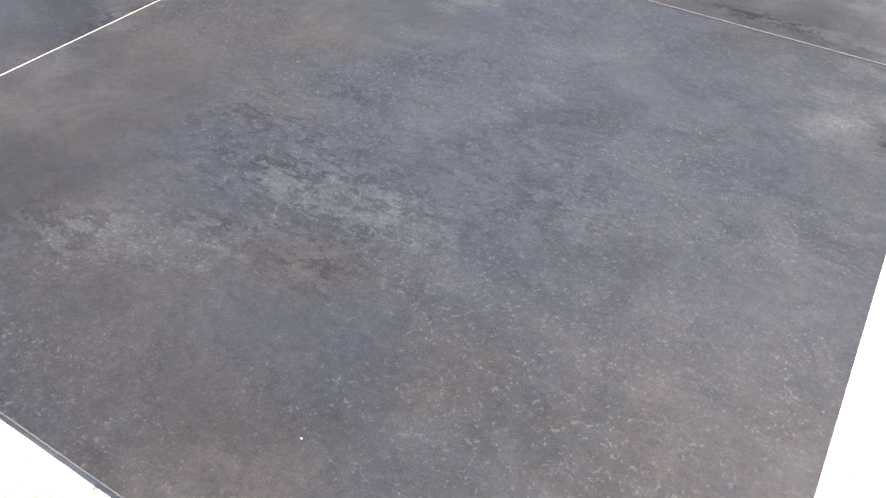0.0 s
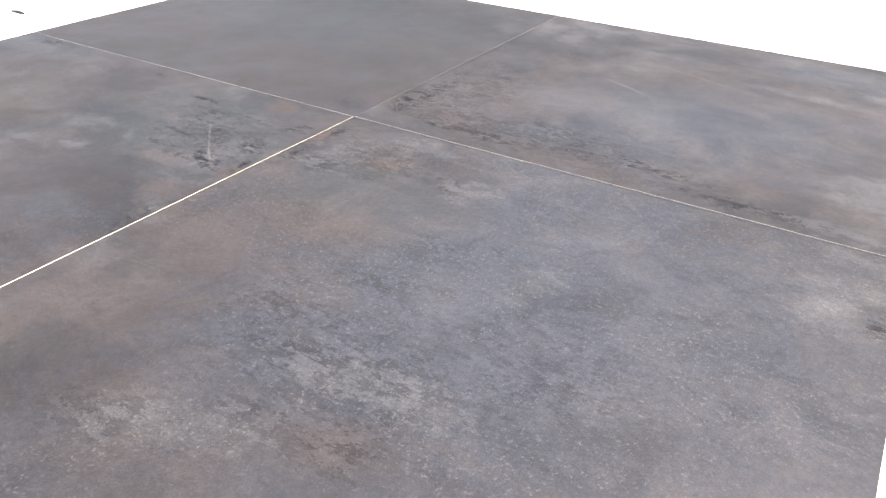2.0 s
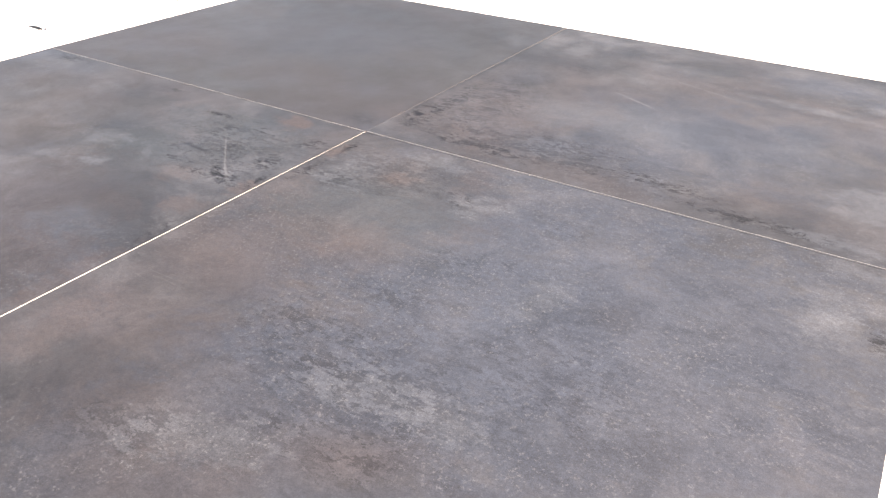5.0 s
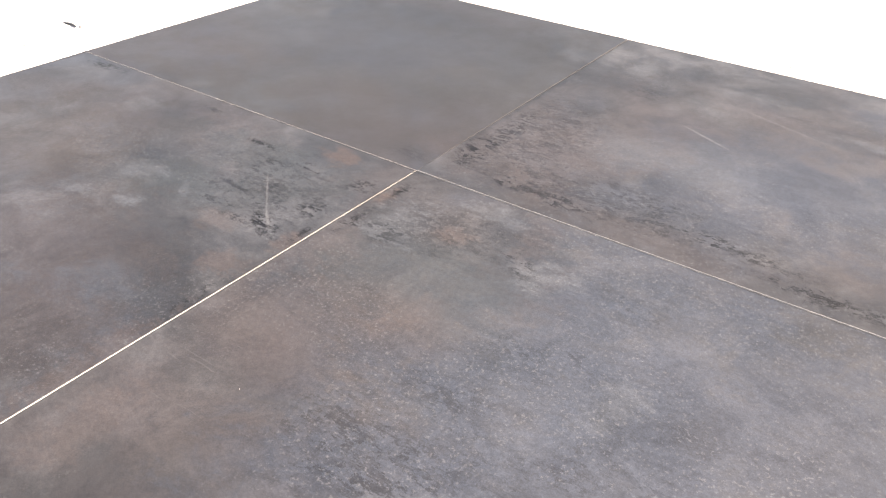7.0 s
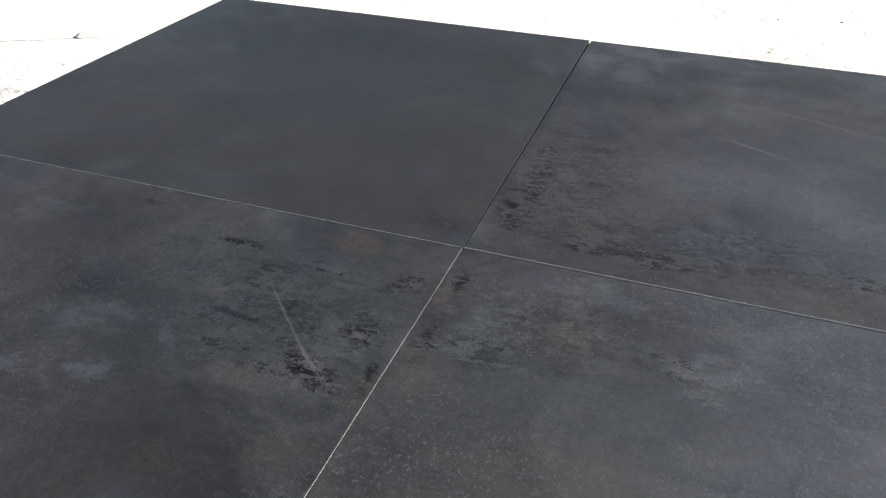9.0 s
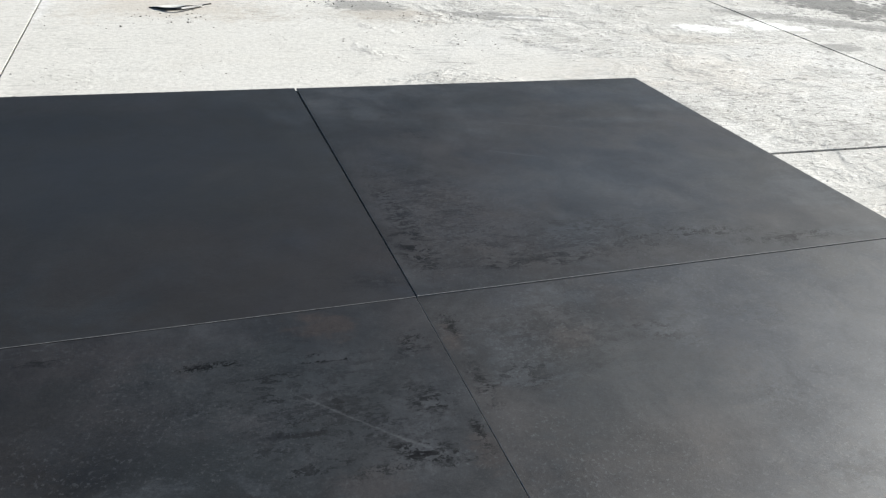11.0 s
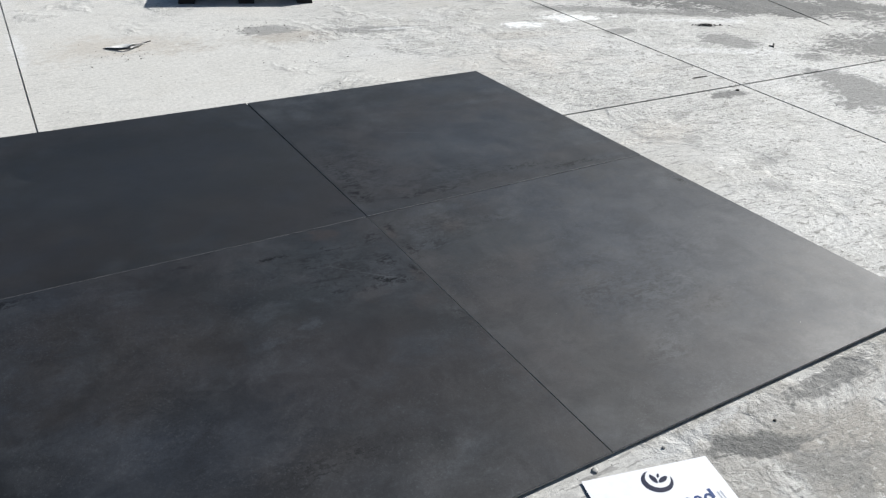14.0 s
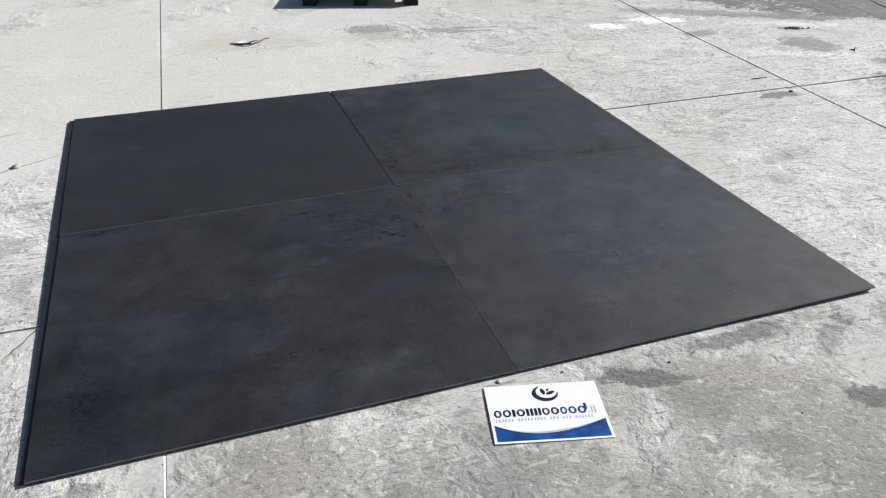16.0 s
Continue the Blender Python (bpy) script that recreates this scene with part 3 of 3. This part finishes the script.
def slab(x0, x1, y0, y1, face, label, dz=0.0, skew=(0.0, 0.0), rims="ns", curl=0.0, edge=None):
    """A square slab with a printed face, a small chamfer and pale or shade-dark cut edges."""
    bm = bmesh.new()
    n, ch = 16, 0.0006
    xs = [x0, x0 + ch] + [x0 + (x1 - x0) * i / n for i in range(1, n)] + [x1 - ch, x1]
    ys = [y0, y0 + ch] + [y0 + (y1 - y0) * i / n for i in range(1, n)] + [y1 - ch, y1]
    last = len(xs) - 1

    def shape(x, y, z):
        k = (x - x0) / (x1 - x0)
        sx = x + (skew[0] * (1 - k) + skew[1] * k) * abs(y) / 1.2
        lift = curl * max(0.0, (x - 0.15) / 1.05) ** 2 * max(0.0, -y / 1.2) ** 2
        return (sx, y, z + dz + lift)

    top = [[bm.verts.new(shape(x, y, TOP - (ch if i in (0, last) or j in (0, last) else 0))) for j, y in enumerate(ys)] for i, x in enumerate(xs)]
    low = [[bm.verts.new(shape(x, y, TOP - THICK)) for y in ys] for x in xs]
    for i in range(last):
        for j in range(last):
            f = bm.faces.new((top[i][j], top[i + 1][j], top[i + 1][j + 1], top[i][j + 1]))
            side = {"w": i == 0, "e": i == last - 1, "s": j == 0, "n": j == last - 1}
            f.material_index = 2 if any(side[k] for k in rims) else 0
            bm.faces.new((low[i][j], low[i][j + 1], low[i + 1][j + 1], low[i + 1][j])).material_index = 1
    for i in range(last):
        for a, b, flip in ((top[i][0], top[i + 1][0], 0), (top[i][last], top[i + 1][last], 1)):
            j = 0 if not flip else last
            q = (a, low[i][j], low[i + 1][j], b)
            bm.faces.new(q if not flip else q[::-1]).material_index = 1
        for a, b, flip in ((top[0][i], top[0][i + 1], 1), (top[last][i], top[last][i + 1], 0)):
            j = 0 if flip else last
            q = (a, low[j][i], low[j][i + 1], b)
            bm.faces.new(q if not flip else q[::-1]).material_index = 1
    bmesh.ops.recalc_face_normals(bm, faces=bm.faces[:])
    ob = part("porcelain_slab", bm, [face, edge or BODY, RIM])
    tagged(ob, label, "slab", "four slabs laid in a square", "thing")
    return ob


def underlay(corners, label):
    """A thin dark slab lying under the others. corners: south-west, south-east, north-east, north-west."""
    bm = bmesh.new()
    rings = []
    for inset, z in ((0.0, 0.0), (0.0, 0.0066), (0.0006, 0.0072)):
        cx, cy = sum(c[0] for c in corners) / 4, sum(c[1] for c in corners) / 4
        rings.append([bm.verts.new((x - inset * math.copysign(1, x - cx), y - inset * math.copysign(1, y - cy), z)) for x, y in corners])
    for a, b in zip(rings, rings[1:]):
        for q in range(4):
            bm.faces.new((a[q], a[(q + 1) % 4], b[(q + 1) % 4], b[q])).material_index = 1
    bm.faces.new(rings[-1])
    bm.faces.new(rings[0][::-1]).material_index = 1
    # near-black sides stand for the shadow line under the upper slabs
    return tagged(part("underlay_slab", bm, [FACE_NW, BODY_SHADE]), label, "slab", "slabs lying under the square", "thing")


underlay([(-1.211, -1.188), (-0.0125, -1.190), (-0.001, -0.0005), (-1.232, -0.0005)], "dark porcelain slab lying underneath, its edge sticking out")
underlay([(-1.233, 0.0005), (-0.001, 0.0005), (-0.001, 1.194), (-1.243, 1.200)], "dark porcelain slab lying underneath, its edge sticking out")
underlay([(-0.0105, -1.190), (1.180, -1.188), (1.175, -0.0005), (0.001, -0.0005)], "dark porcelain slab hidden underneath the square")
underlay([(0.001, 0.0005), (1.175, 0.0005), (1.175, 1.190), (0.001, 1.194)], "dark porcelain slab hidden underneath the square")
slab(-1.203, -0.0014, -1.197, -0.0012, FACE_SW, "charcoal porcelain slab with rust patches and worn dark marks", 0.0003, (0.004, -0.0115), "n")
slab(-0.0005, 1.197, -1.197, -0.0015, FACE_SE, "charcoal porcelain slab with painted blue-grey sky sheen and one corner lifting", 0.0001, (-0.0098, -0.006), "nw", 0.004)
slab(0.0012, 1.197, 0.0012, 1.197, FACE_NE, "charcoal porcelain slab with brown-black worn borders", 0.0013, (0.003, 0.0), "s")
# edges coloured dark so that the north seam reads as shaded
slab(-1.207, -0.0004, 0.0012, 1.203, FACE_NW, "plain dark brown-grey porcelain slab, almost unmarked", 0.0001, (-0.014, -0.001), "s", edge=BODY_SHADE)


# ---- printed sheet in front of the slabs ----
SHEET_W, SHEET_H = 0.290, 0.206


def sheet_z(u, v):
    """Height of the slightly buckled sheet; u, v from its lower left corner, 0 to 1."""
    return 0.0020 + 0.0022 * math.sin(2.4 * u + 0.6) * math.sin(3.0 * v) + 0.0012 * (1 - u) ** 2 + 0.0020 * u * v


def on_sheet(bm, outline, h, mat_index=0):
    """A flat printed shape on the sheet; outline in u, v."""
    vs = [bm.verts.new(((u - 0.5) * SHEET_W, (v - 0.5) * SHEET_H, sheet_z(u, v) + h)) for u, v in outline]
    bm.faces.new(vs)


def printed_sheet():
    root = new("printed_sheet")
    tagged(root, "white laminated printed sheet with dark crescent emblem and blue wave", "sign")
    bm = bmesh.new()
    n = 14
    grids = []
    for h in (0.0, -0.0006):
        grids.append([[bm.verts.new(((i / n - 0.5) * SHEET_W, (j / n - 0.5) * SHEET_H, sheet_z(i / n, j / n) + h)) for j in range(n + 1)] for i in range(n + 1)])
    t, b = grids
    for i in range(n):
        for j in range(n):
            bm.faces.new((t[i][j], t[i + 1][j], t[i + 1][j + 1], t[i][j + 1]))
            bm.faces.new((b[i][j], b[i][j + 1], b[i + 1][j + 1], b[i + 1][j]))
        bm.faces.new((t[i][0], b[i][0], b[i + 1][0], t[i + 1][0]))
        bm.faces.new((t[i][n], t[i + 1][n], b[i + 1][n], b[i][n]))
        bm.faces.new((t[0][i], t[0][i + 1], b[0][i + 1], b[0][i]))
        bm.faces.new((t[n][i], b[n][i], b[n][i + 1], t[n][i + 1]))
    part("sheet", bm, PAPER, root)

    # wave along the lower edge
    def crest(u):
        return 0.315 - 0.95 * u + 1.35 * u * u - 0.38 * u ** 3

    def band(f0, f1, h, name, mat, label):
        w = bmesh.new()
        k = 28
        for i in range(k):
            a, c = 0.025 + 0.95 * i / k, 0.025 + 0.95 * (i + 1) / k
            steps = 4
            for s in range(steps):
                lo = lambda u: f0(u) + (f1(u) - f0(u)) * s / steps
                hi = lambda u: f0(u) + (f1(u) - f0(u)) * (s + 1) / steps
                on_sheet(w, [(a, lo(a)), (c, lo(c)), (c, hi(c)), (a, hi(a))], h)
        part(name, w, mat, root, label)

    band(lambda u: 0.030, crest, 0.0004, "wave", BLUEPRINT, "deep blue printed wave")
    band(lambda u: crest(u) + 0.0, lambda u: crest(u) + 0.005 + 0.03 * math.sin(math.pi * u) ** 2, 0.0005, "wave_edge", SILVER, "silver wave edge")
    band(lambda u: crest(u) - 0.012 * (1 - u) - 0.002, lambda u: crest(u) + 0.001, 0.0007, "wave_line", NAVY, "dark wave outline")

    # emblem: an open crescent with three leaves
    bm = bmesh.new()
    cu, cv, ru = 0.525, 0.815, 0.115
    rv = ru * SHEET_W / SHEET_H
    k = 36
    for i in range(k):
        a0, a1 = [radians(100 + 268 * (i + s) / k) for s in (0, 1)]
        quad = []
        for a, s in ((a0, 0), (a1, 0), (a1, 1), (a0, 1)):
            p = (math.degrees(a) - 100) / 268
            thick = 0.40 * math.sin(math.pi * min(1, max(0, p))) ** 0.8 + 0.015
            r = 1 - thick * s
            quad.append((cu + ru * r * math.cos(a), cv + rv * 0.92 * r * math.sin(a)))
        on_sheet(bm, quad, 0.0004)
    part("emblem_crescent", bm, NAVY, root, "dark navy crescent")
    for lu, lv, ln, wd, ang in ((-0.016, 0.035, 0.060, 0.020, 100), (0.048, 0.005, 0.062, 0.021, 25), (0.030, 0.062, 0.030, 0.010, 60)):
        bm = bmesh.new()
        pts = []
        for i in range(20):
            a = 2 * math.pi * i / 20
            lx, ly = ln * math.cos(a), 1.25 * wd * math.sin(a) * (1 - 0.35 * math.cos(a) ** 2)
            ca, sa = math.cos(radians(ang)), math.sin(radians(ang))
            pts.append((cu + lu + (lx * ca - ly * sa) * 0.75, cv + lv + (lx * sa + ly * ca) * 0.75 * SHEET_W / SHEET_H))
        on_sheet(bm, pts, 0.0005)
        part("emblem_leaf", bm, NAVY, root, "dark navy leaf")

    # wordmark and tag line as plain shapes: rings, short bars, thin ticks
    def ring(u0, w, v0, h, mat):
        bm = bmesh.new()
        k = 20
        for i in range(k):
            quad = []
            for step, inner in ((i, 0), (i + 1, 0), (i + 1, 1), (i, 1)):
                a = 2 * math.pi * step / k
                q = 1 - 0.52 * inner
                quad.append((u0 + w / 2 + w / 2 * q * math.cos(a), v0 + h / 2 + h / 2 * (1 - 0.40 * inner) * math.sin(a)))
            on_sheet(bm, quad, 0.0005)
        part("wordmark_ring", bm, mat, root)

    def bar(u0, w, v0, h, mat):
        bm = bmesh.new()
        on_sheet(bm, [(u0, v0), (u0 + w, v0), (u0 + w, v0 + h), (u0, v0 + h)], 0.0005)
        part("wordmark_bar", bm, mat, root)

    u = 0.040
    for shapes, w, mat in [("o", 0.066, NAVY), ("o", 0.070, NAVY), ("|", 0.026, NAVY), ("o", 0.072, NAVY), ("|||", 0.024, NAVY), ("|", 0.022, NAVY), ("o", 0.064, NAVY),
                           ("o", 0.070, NAVY), ("o", 0.060, BLUEPRINT), ("o", 0.070, BLUEPRINT), ("o", 0.074, BLUEPRINT)]:
        for shape in shapes:
            if shape == "o":
                ring(u, w, 0.425, 0.125, mat)
            else:
                bar(u, w, 0.425, 0.125, mat)
            u += w + 0.011
    bar(u - 0.024, 0.024, 0.49, 0.11, BLUEPRINT)
    for w, h in ((0.012, 0.022), (0.010, 0.120), (0.012, 0.125)):
        bar(u + 0.004, w, 0.425, h, GREYPRINT)
        u += w + 0.016
    u = 0.045
    for ticks in (6, 9, 3, 3, 6):
        bm = bmesh.new()
        for i in range(ticks):
            on_sheet(bm, [(u, 0.345), (u + 0.012, 0.345), (u + 0.012, 0.392), (u, 0.392)], 0.0005)
            u += 0.0275
        part("tagline_bar", bm, SILVER, root)
        u += 0.026
    root.matrix_basis = place(-0.002, -1.359, 0, -14.2)
    return root


printed_sheet()


# ---- pallets ----
def pallet(label, deck, under, m, width=0.85, depth=1.15):
    """A wooden pallet: nine deck boards, three cross boards, nine blocks, three skids. Origin at the front left corner."""
    root = new("wooden_pallet")
    tagged(root, label, "pallet", "wooden pallets")
    bw = (width - 8 * 0.014) / 9
    rnd = random.Random(5)
    for i in range(9):
        bm = bmesh.new()
        x = i * (bw + 0.014)
        box(bm, x, rnd.uniform(0, 0.008), 0.113, x + bw, depth, 0.130 + rnd.uniform(-0.001, 0.001), 0.0015)
        part("deck_board", bm, deck, root)
    for y in (0.0, depth / 2 - 0.05, depth - 0.10):
        bm = bmesh.new()
        box(bm, 0.002, y + 0.004, 0.097, width - 0.002, y + 0.10, 0.113, 0.0015)
        part("cross_board", bm, under, root)
    for x in (0.0, width / 2 - 0.05, width - 0.10):
        bm = bmesh.new()
        box(bm, x, 0.001, 0.0, x + 0.10, depth - 0.001, 0.016, 0.0015)
        part("skid", bm, under, root)
        for y in (0.004, depth / 2 - 0.07, depth - 0.142):
            bm = bmesh.new()
            box(bm, x + 0.003, y, 0.016, x + 0.097, y + 0.14, 0.097, 0.002)
            part("block", bm, under, root)
    root.matrix_basis = m
    return root


# sun and shade are put into the deck and under colours
pallet("weathered wooden pallet standing empty in full sun", WOOD_SUNLIT, WOOD_SHADE, place(0.226, 3.205, 0, -18.5))
pallet("brown wooden pallet lying at the edge of the yard", WOOD_PALE, WOOD_PALE, place(-2.16, -0.86, 0, 15) @ pose(-0.85, 0, 0))


def loose_plank():
    bm = bmesh.new()
    box(bm, -0.24, -0.016, 0.0, 0.24, 0.016, 0.028, 0.002)
    ob = part("wooden_batten", bm, WOOD_PALE)
    ob.matrix_basis = place(-2.135, 0.20, 0, 105)
    tagged(ob, "pale sawn wooden batten lying on the concrete", "plank")


loose_plank()


# ---- litter on the concrete ----
def curled_scrap():
    """A crumpled flap of pale film, its front lifted off the ground, running out into a thin black tail."""
    root = new("plastic_scrap")
    tagged(root, "crumpled scrap of pale plastic film with a black tail and modelled shadow", "litter")
    bm = bmesh.new()
    n, k = 24, 8
    tops = []
    for h in (0.0012, 0.0):
        rows = []
        for i in range(n + 1):
            s = i / n
            front = -0.050 * math.sin(math.pi * s) ** 0.8 - 0.012 * math.sin(6 * s)
            back = 0.035 * math.sin(math.pi * s) + 0.010
            row = []
            for j in range(k + 1):
                v = j / k
                raised = (0.003 + 0.015 * math.sin(math.pi * s) * (0.7 + 0.4 * math.sin(9 * s + 1))) * (1 - v) ** 1.3
                row.append(bm.verts.new((-0.105 + 0.195 * s, front + (back - front) * v, 0.0012 + raised + 0.004 * math.sin(11 * s) * math.sin(math.pi * v) ** 2 + h)))
            rows.append(row)
        tops.append(rows)
    for rows in tops:
        for i in range(n):
            for j in range(k):
                bm.faces.new((rows[i][j], rows[i + 1][j], rows[i + 1][j + 1], rows[i][j + 1]))
    bmesh.ops.recalc_face_normals(bm, faces=bm.faces[:])
    part("film", bm, SCRAP, root)
    # black tail; along the film's front it models the shadow beneath
    bm = bmesh.new()
    rings = []
    for i in range(15):
        s = i / 14
        x = -0.115 + 0.245 * s
        y = -0.050 * math.sin(math.pi * min(1, s * 1.12)) + 0.016 * math.sin(9.5 * s + 0.6) - 0.016 + 0.055 * max(0, s - 0.72) * 2
        z = 0.004 + 0.010 * math.sin(math.pi * s) ** 2 + 0.05 * max(0, s - 0.75)
        r = 0.0028 + 0.0058 * math.sin(math.pi * s) ** 2
        rings.append([bm.verts.new((x, y + r * math.cos(2 * math.pi * q / 6), z + 0.8 * r * math.sin(2 * math.pi * q / 6))) for q in range(6)])
    for a, b in zip(rings, rings[1:]):
        for q in range(6):
            bm.faces.new((a[q], b[q], b[(q + 1) % 6], a[(q + 1) % 6]))
    bm.faces.new(rings[0])
    bm.faces.new(rings[-1])
    bmesh.ops.recalc_face_normals(bm, faces=bm.faces[:])
    part("tail_and_shade", bm, SHADE_AND_TAIL, root, "thin black tail and the shadow under the film's front")
    root.matrix_basis = place(-0.272, 2.335, 0, 0)


curled_scrap()


def twig_or_shadow(px, py, turn, length, thick, mat, label, lift_end=0.0):
    """A bent tapering twig, or a solid stand-in for a thin shadow."""
    bm = bmesh.new()
    n, k = 8, 6
    rings = []
    for i in range(n + 1):
        s = i / n
        r = thick * (0.25 + 0.75 * math.sin(math.pi * (0.1 + 0.85 * s))) / 2
        ring = []
        for j in range(k):
            a = 2 * math.pi * j / k
            ring.append(bm.verts.new((length * (s - 0.5), 0.10 * length * math.sin(2.2 * s) + r * math.cos(a), r + 0.0 + lift_end * s * s + r * math.sin(a))))
        rings.append(ring)
    for i in range(n):
        for j in range(k):
            bm.faces.new((rings[i][j], rings[i + 1][j], rings[i + 1][(j + 1) % k], rings[i][(j + 1) % k]))
    bm.faces.new(rings[0])
    bm.faces.new(rings[-1][::-1])
    bmesh.ops.recalc_face_normals(bm, faces=bm.faces[:])
    ob = part("twig_or_shadow", bm, mat)
    ob.matrix_basis = place(px, py, 0, turn)
    return tagged(ob, label, "litter", "litter on the yard")


# solid black shape added as the shadow of a raised flake
twig_or_shadow(-1.490, 0.130, -10, 0.085, 0.009, SHADE_AND_TAIL, "thin black shape standing in for a raised flake's shadow", 0.004)
twig_or_shadow(2.235, 0.655, -25, 0.085, 0.006, BARK, "thin dark bent twig beside a joint", 0.01)
twig_or_shadow(3.155, 0.930, 40, 0.05, 0.008, BARK, "small dark crooked twig", 0.015)
twig_or_shadow(3.145, 0.940, 100, 0.035, 0.007, BARK, "short dark twig crossing another", 0.0)


def stone(px, py, r, flat, mat, label, seed):
    bm = bmesh.new()
    bmesh.ops.create_icosphere(bm, subdivisions=3, radius=1.0)
    for v in bm.verts:
        k = 1 + 0.30 * noise.noise(v.co * 1.7 + Vector((seed, 0, 0)))
        v.co = Vector((v.co.x * r * k * 1.25, v.co.y * r * k, max(-0.6, v.co.z * k) * r * flat))
    low = min(v.co.z for v in bm.verts)
    bmesh.ops.translate(bm, vec=(0, 0, -low), verts=bm.verts[:])
    for f in bm.faces:
        f.smooth = True
    ob = part("stone_chip", bm, mat)
    ob.matrix_basis = place(px, py, -0.0005, seed * 40)
    return tagged(ob, label, "stone", "stone chips on the yard")


stone(-1.440, 0.165, 0.022, 0.25, STONE, "flat pale chip of concrete", 1)
stone(-1.418, 0.716, 0.016, 0.5, STONE, "grey concrete crumb on a crack", 2)
stone(0.395, -1.290, 0.0035, 0.7, BARK, "tiny dark pebble near the printed sheet", 3)
stone(2.262, 0.434, 0.008, 0.6, BARK, "dark pebble on a damp stain", 4)
stone(0.105, -1.232, 0.004, 0.7, STONE, "tiny grey pebble beside the slabs", 5)
stone(-0.070, -1.212, 0.007, 0.45, STONE, "grey crumb against the slab edge", 6)


def heap(name, spots, mat, label, category):
    """Many small irregular grains in one mesh. spots: x, y, z, size."""
    verts, faces = [], []
    rnd = random.Random(len(spots))
    for x, y, z, s in spots:
        b = len(verts)
        k = [rnd.uniform(0.6, 1.3) * s for _ in range(6)]
        verts += [(x + k[0], y, z + 0.3 * s), (x - k[1], y, z + 0.3 * s), (x, y + k[2], z + 0.3 * s), (x, y - k[3], z + 0.3 * s), (x, y, z + 0.9 * k[4]), (x, y, z)]
        faces += [(b + p, b + q, b + 4) for p, q in ((0, 2), (2, 1), (1, 3), (3, 0))] + [(b + q, b + p, b + 5) for p, q in ((0, 2), (2, 1), (1, 3), (3, 0))]
    mesh = bpy.data.meshes.new(name)
    mesh.from_pydata(verts, [], faces)
    mesh.materials.append(mat)
    return tagged(new(name, mesh), label, category, kind="stuff")


rg = random.Random(11)
bark = []
for i in range(120):
    k = rg.gauss(0, 0.040)
    bark.append((3.16 + k * 0.95 + rg.gauss(0, 0.006), 1.47 - k * 0.35 + rg.gauss(0, 0.012), rg.uniform(0.0, 0.005), rg.uniform(0.003, 0.009)))
heap("bark_crumbs", bark, BARK, "scattered crumbs of dark bark", "litter")

grit = []
for i in range(520):
    x, y = rg.uniform(-2.0, 3.6), rg.uniform(-2.0, 3.6)
    if abs(x) > 1.24 or abs(y) > 1.23:
        grit.append((x, y, -0.0005, rg.choice((0.0012, 0.0016, 0.002, 0.0026, 0.004))))
for cx, cy, n, sd in ((0.42, 2.45, 60, 0.10), (-0.30, 2.10, 22, 0.14), (-0.28, 2.22, 16, 0.10), (0.6, 1.75, 34, 0.25), (0.75, 2.15, 40, 0.14)):
    for i in range(n):
        grit.append((rg.gauss(cx, sd), max(1.23, rg.gauss(cy, sd * 0.5)), -0.0005, rg.uniform(0.0015, 0.005)))
heap("grit", grit, BARK, "dark grit strewn over the concrete", "grit")

dust = []
for i in range(110):
    x, y = rg.uniform(-1.15, 1.15), rg.uniform(-1.15, 1.15)
    dust.append((x, y, TOP - 0.0012, rg.choice((0.0005, 0.0006, 0.0008, 0.0012))))
for cx, cy, n, sd in ((0.40, -0.44, 26, 0.03), (0.655, -0.065, 18, 0.022), (0.66, -0.44, 26, 0.025), (0.66, -0.59, 16, 0.02), (0.40, -0.61, 14, 0.03), (0.665, -0.30, 12, 0.02)):
    for i in range(n):
        dust.append((rg.gauss(cx, sd * 0.6), rg.gauss(cy, sd * 1.6), TOP - 0.0014, rg.uniform(0.0004, 0.0009)))
dust += [(0.773, -1.068, TOP - 0.001, 0.0028), (0.204, -0.728, TOP - 0.001, 0.0012), (1.145, -0.70, TOP - 0.001, 0.002)]
heap("dust_specks", dust, DUST, "white dust specks scattered on the dark slabs", "dust")
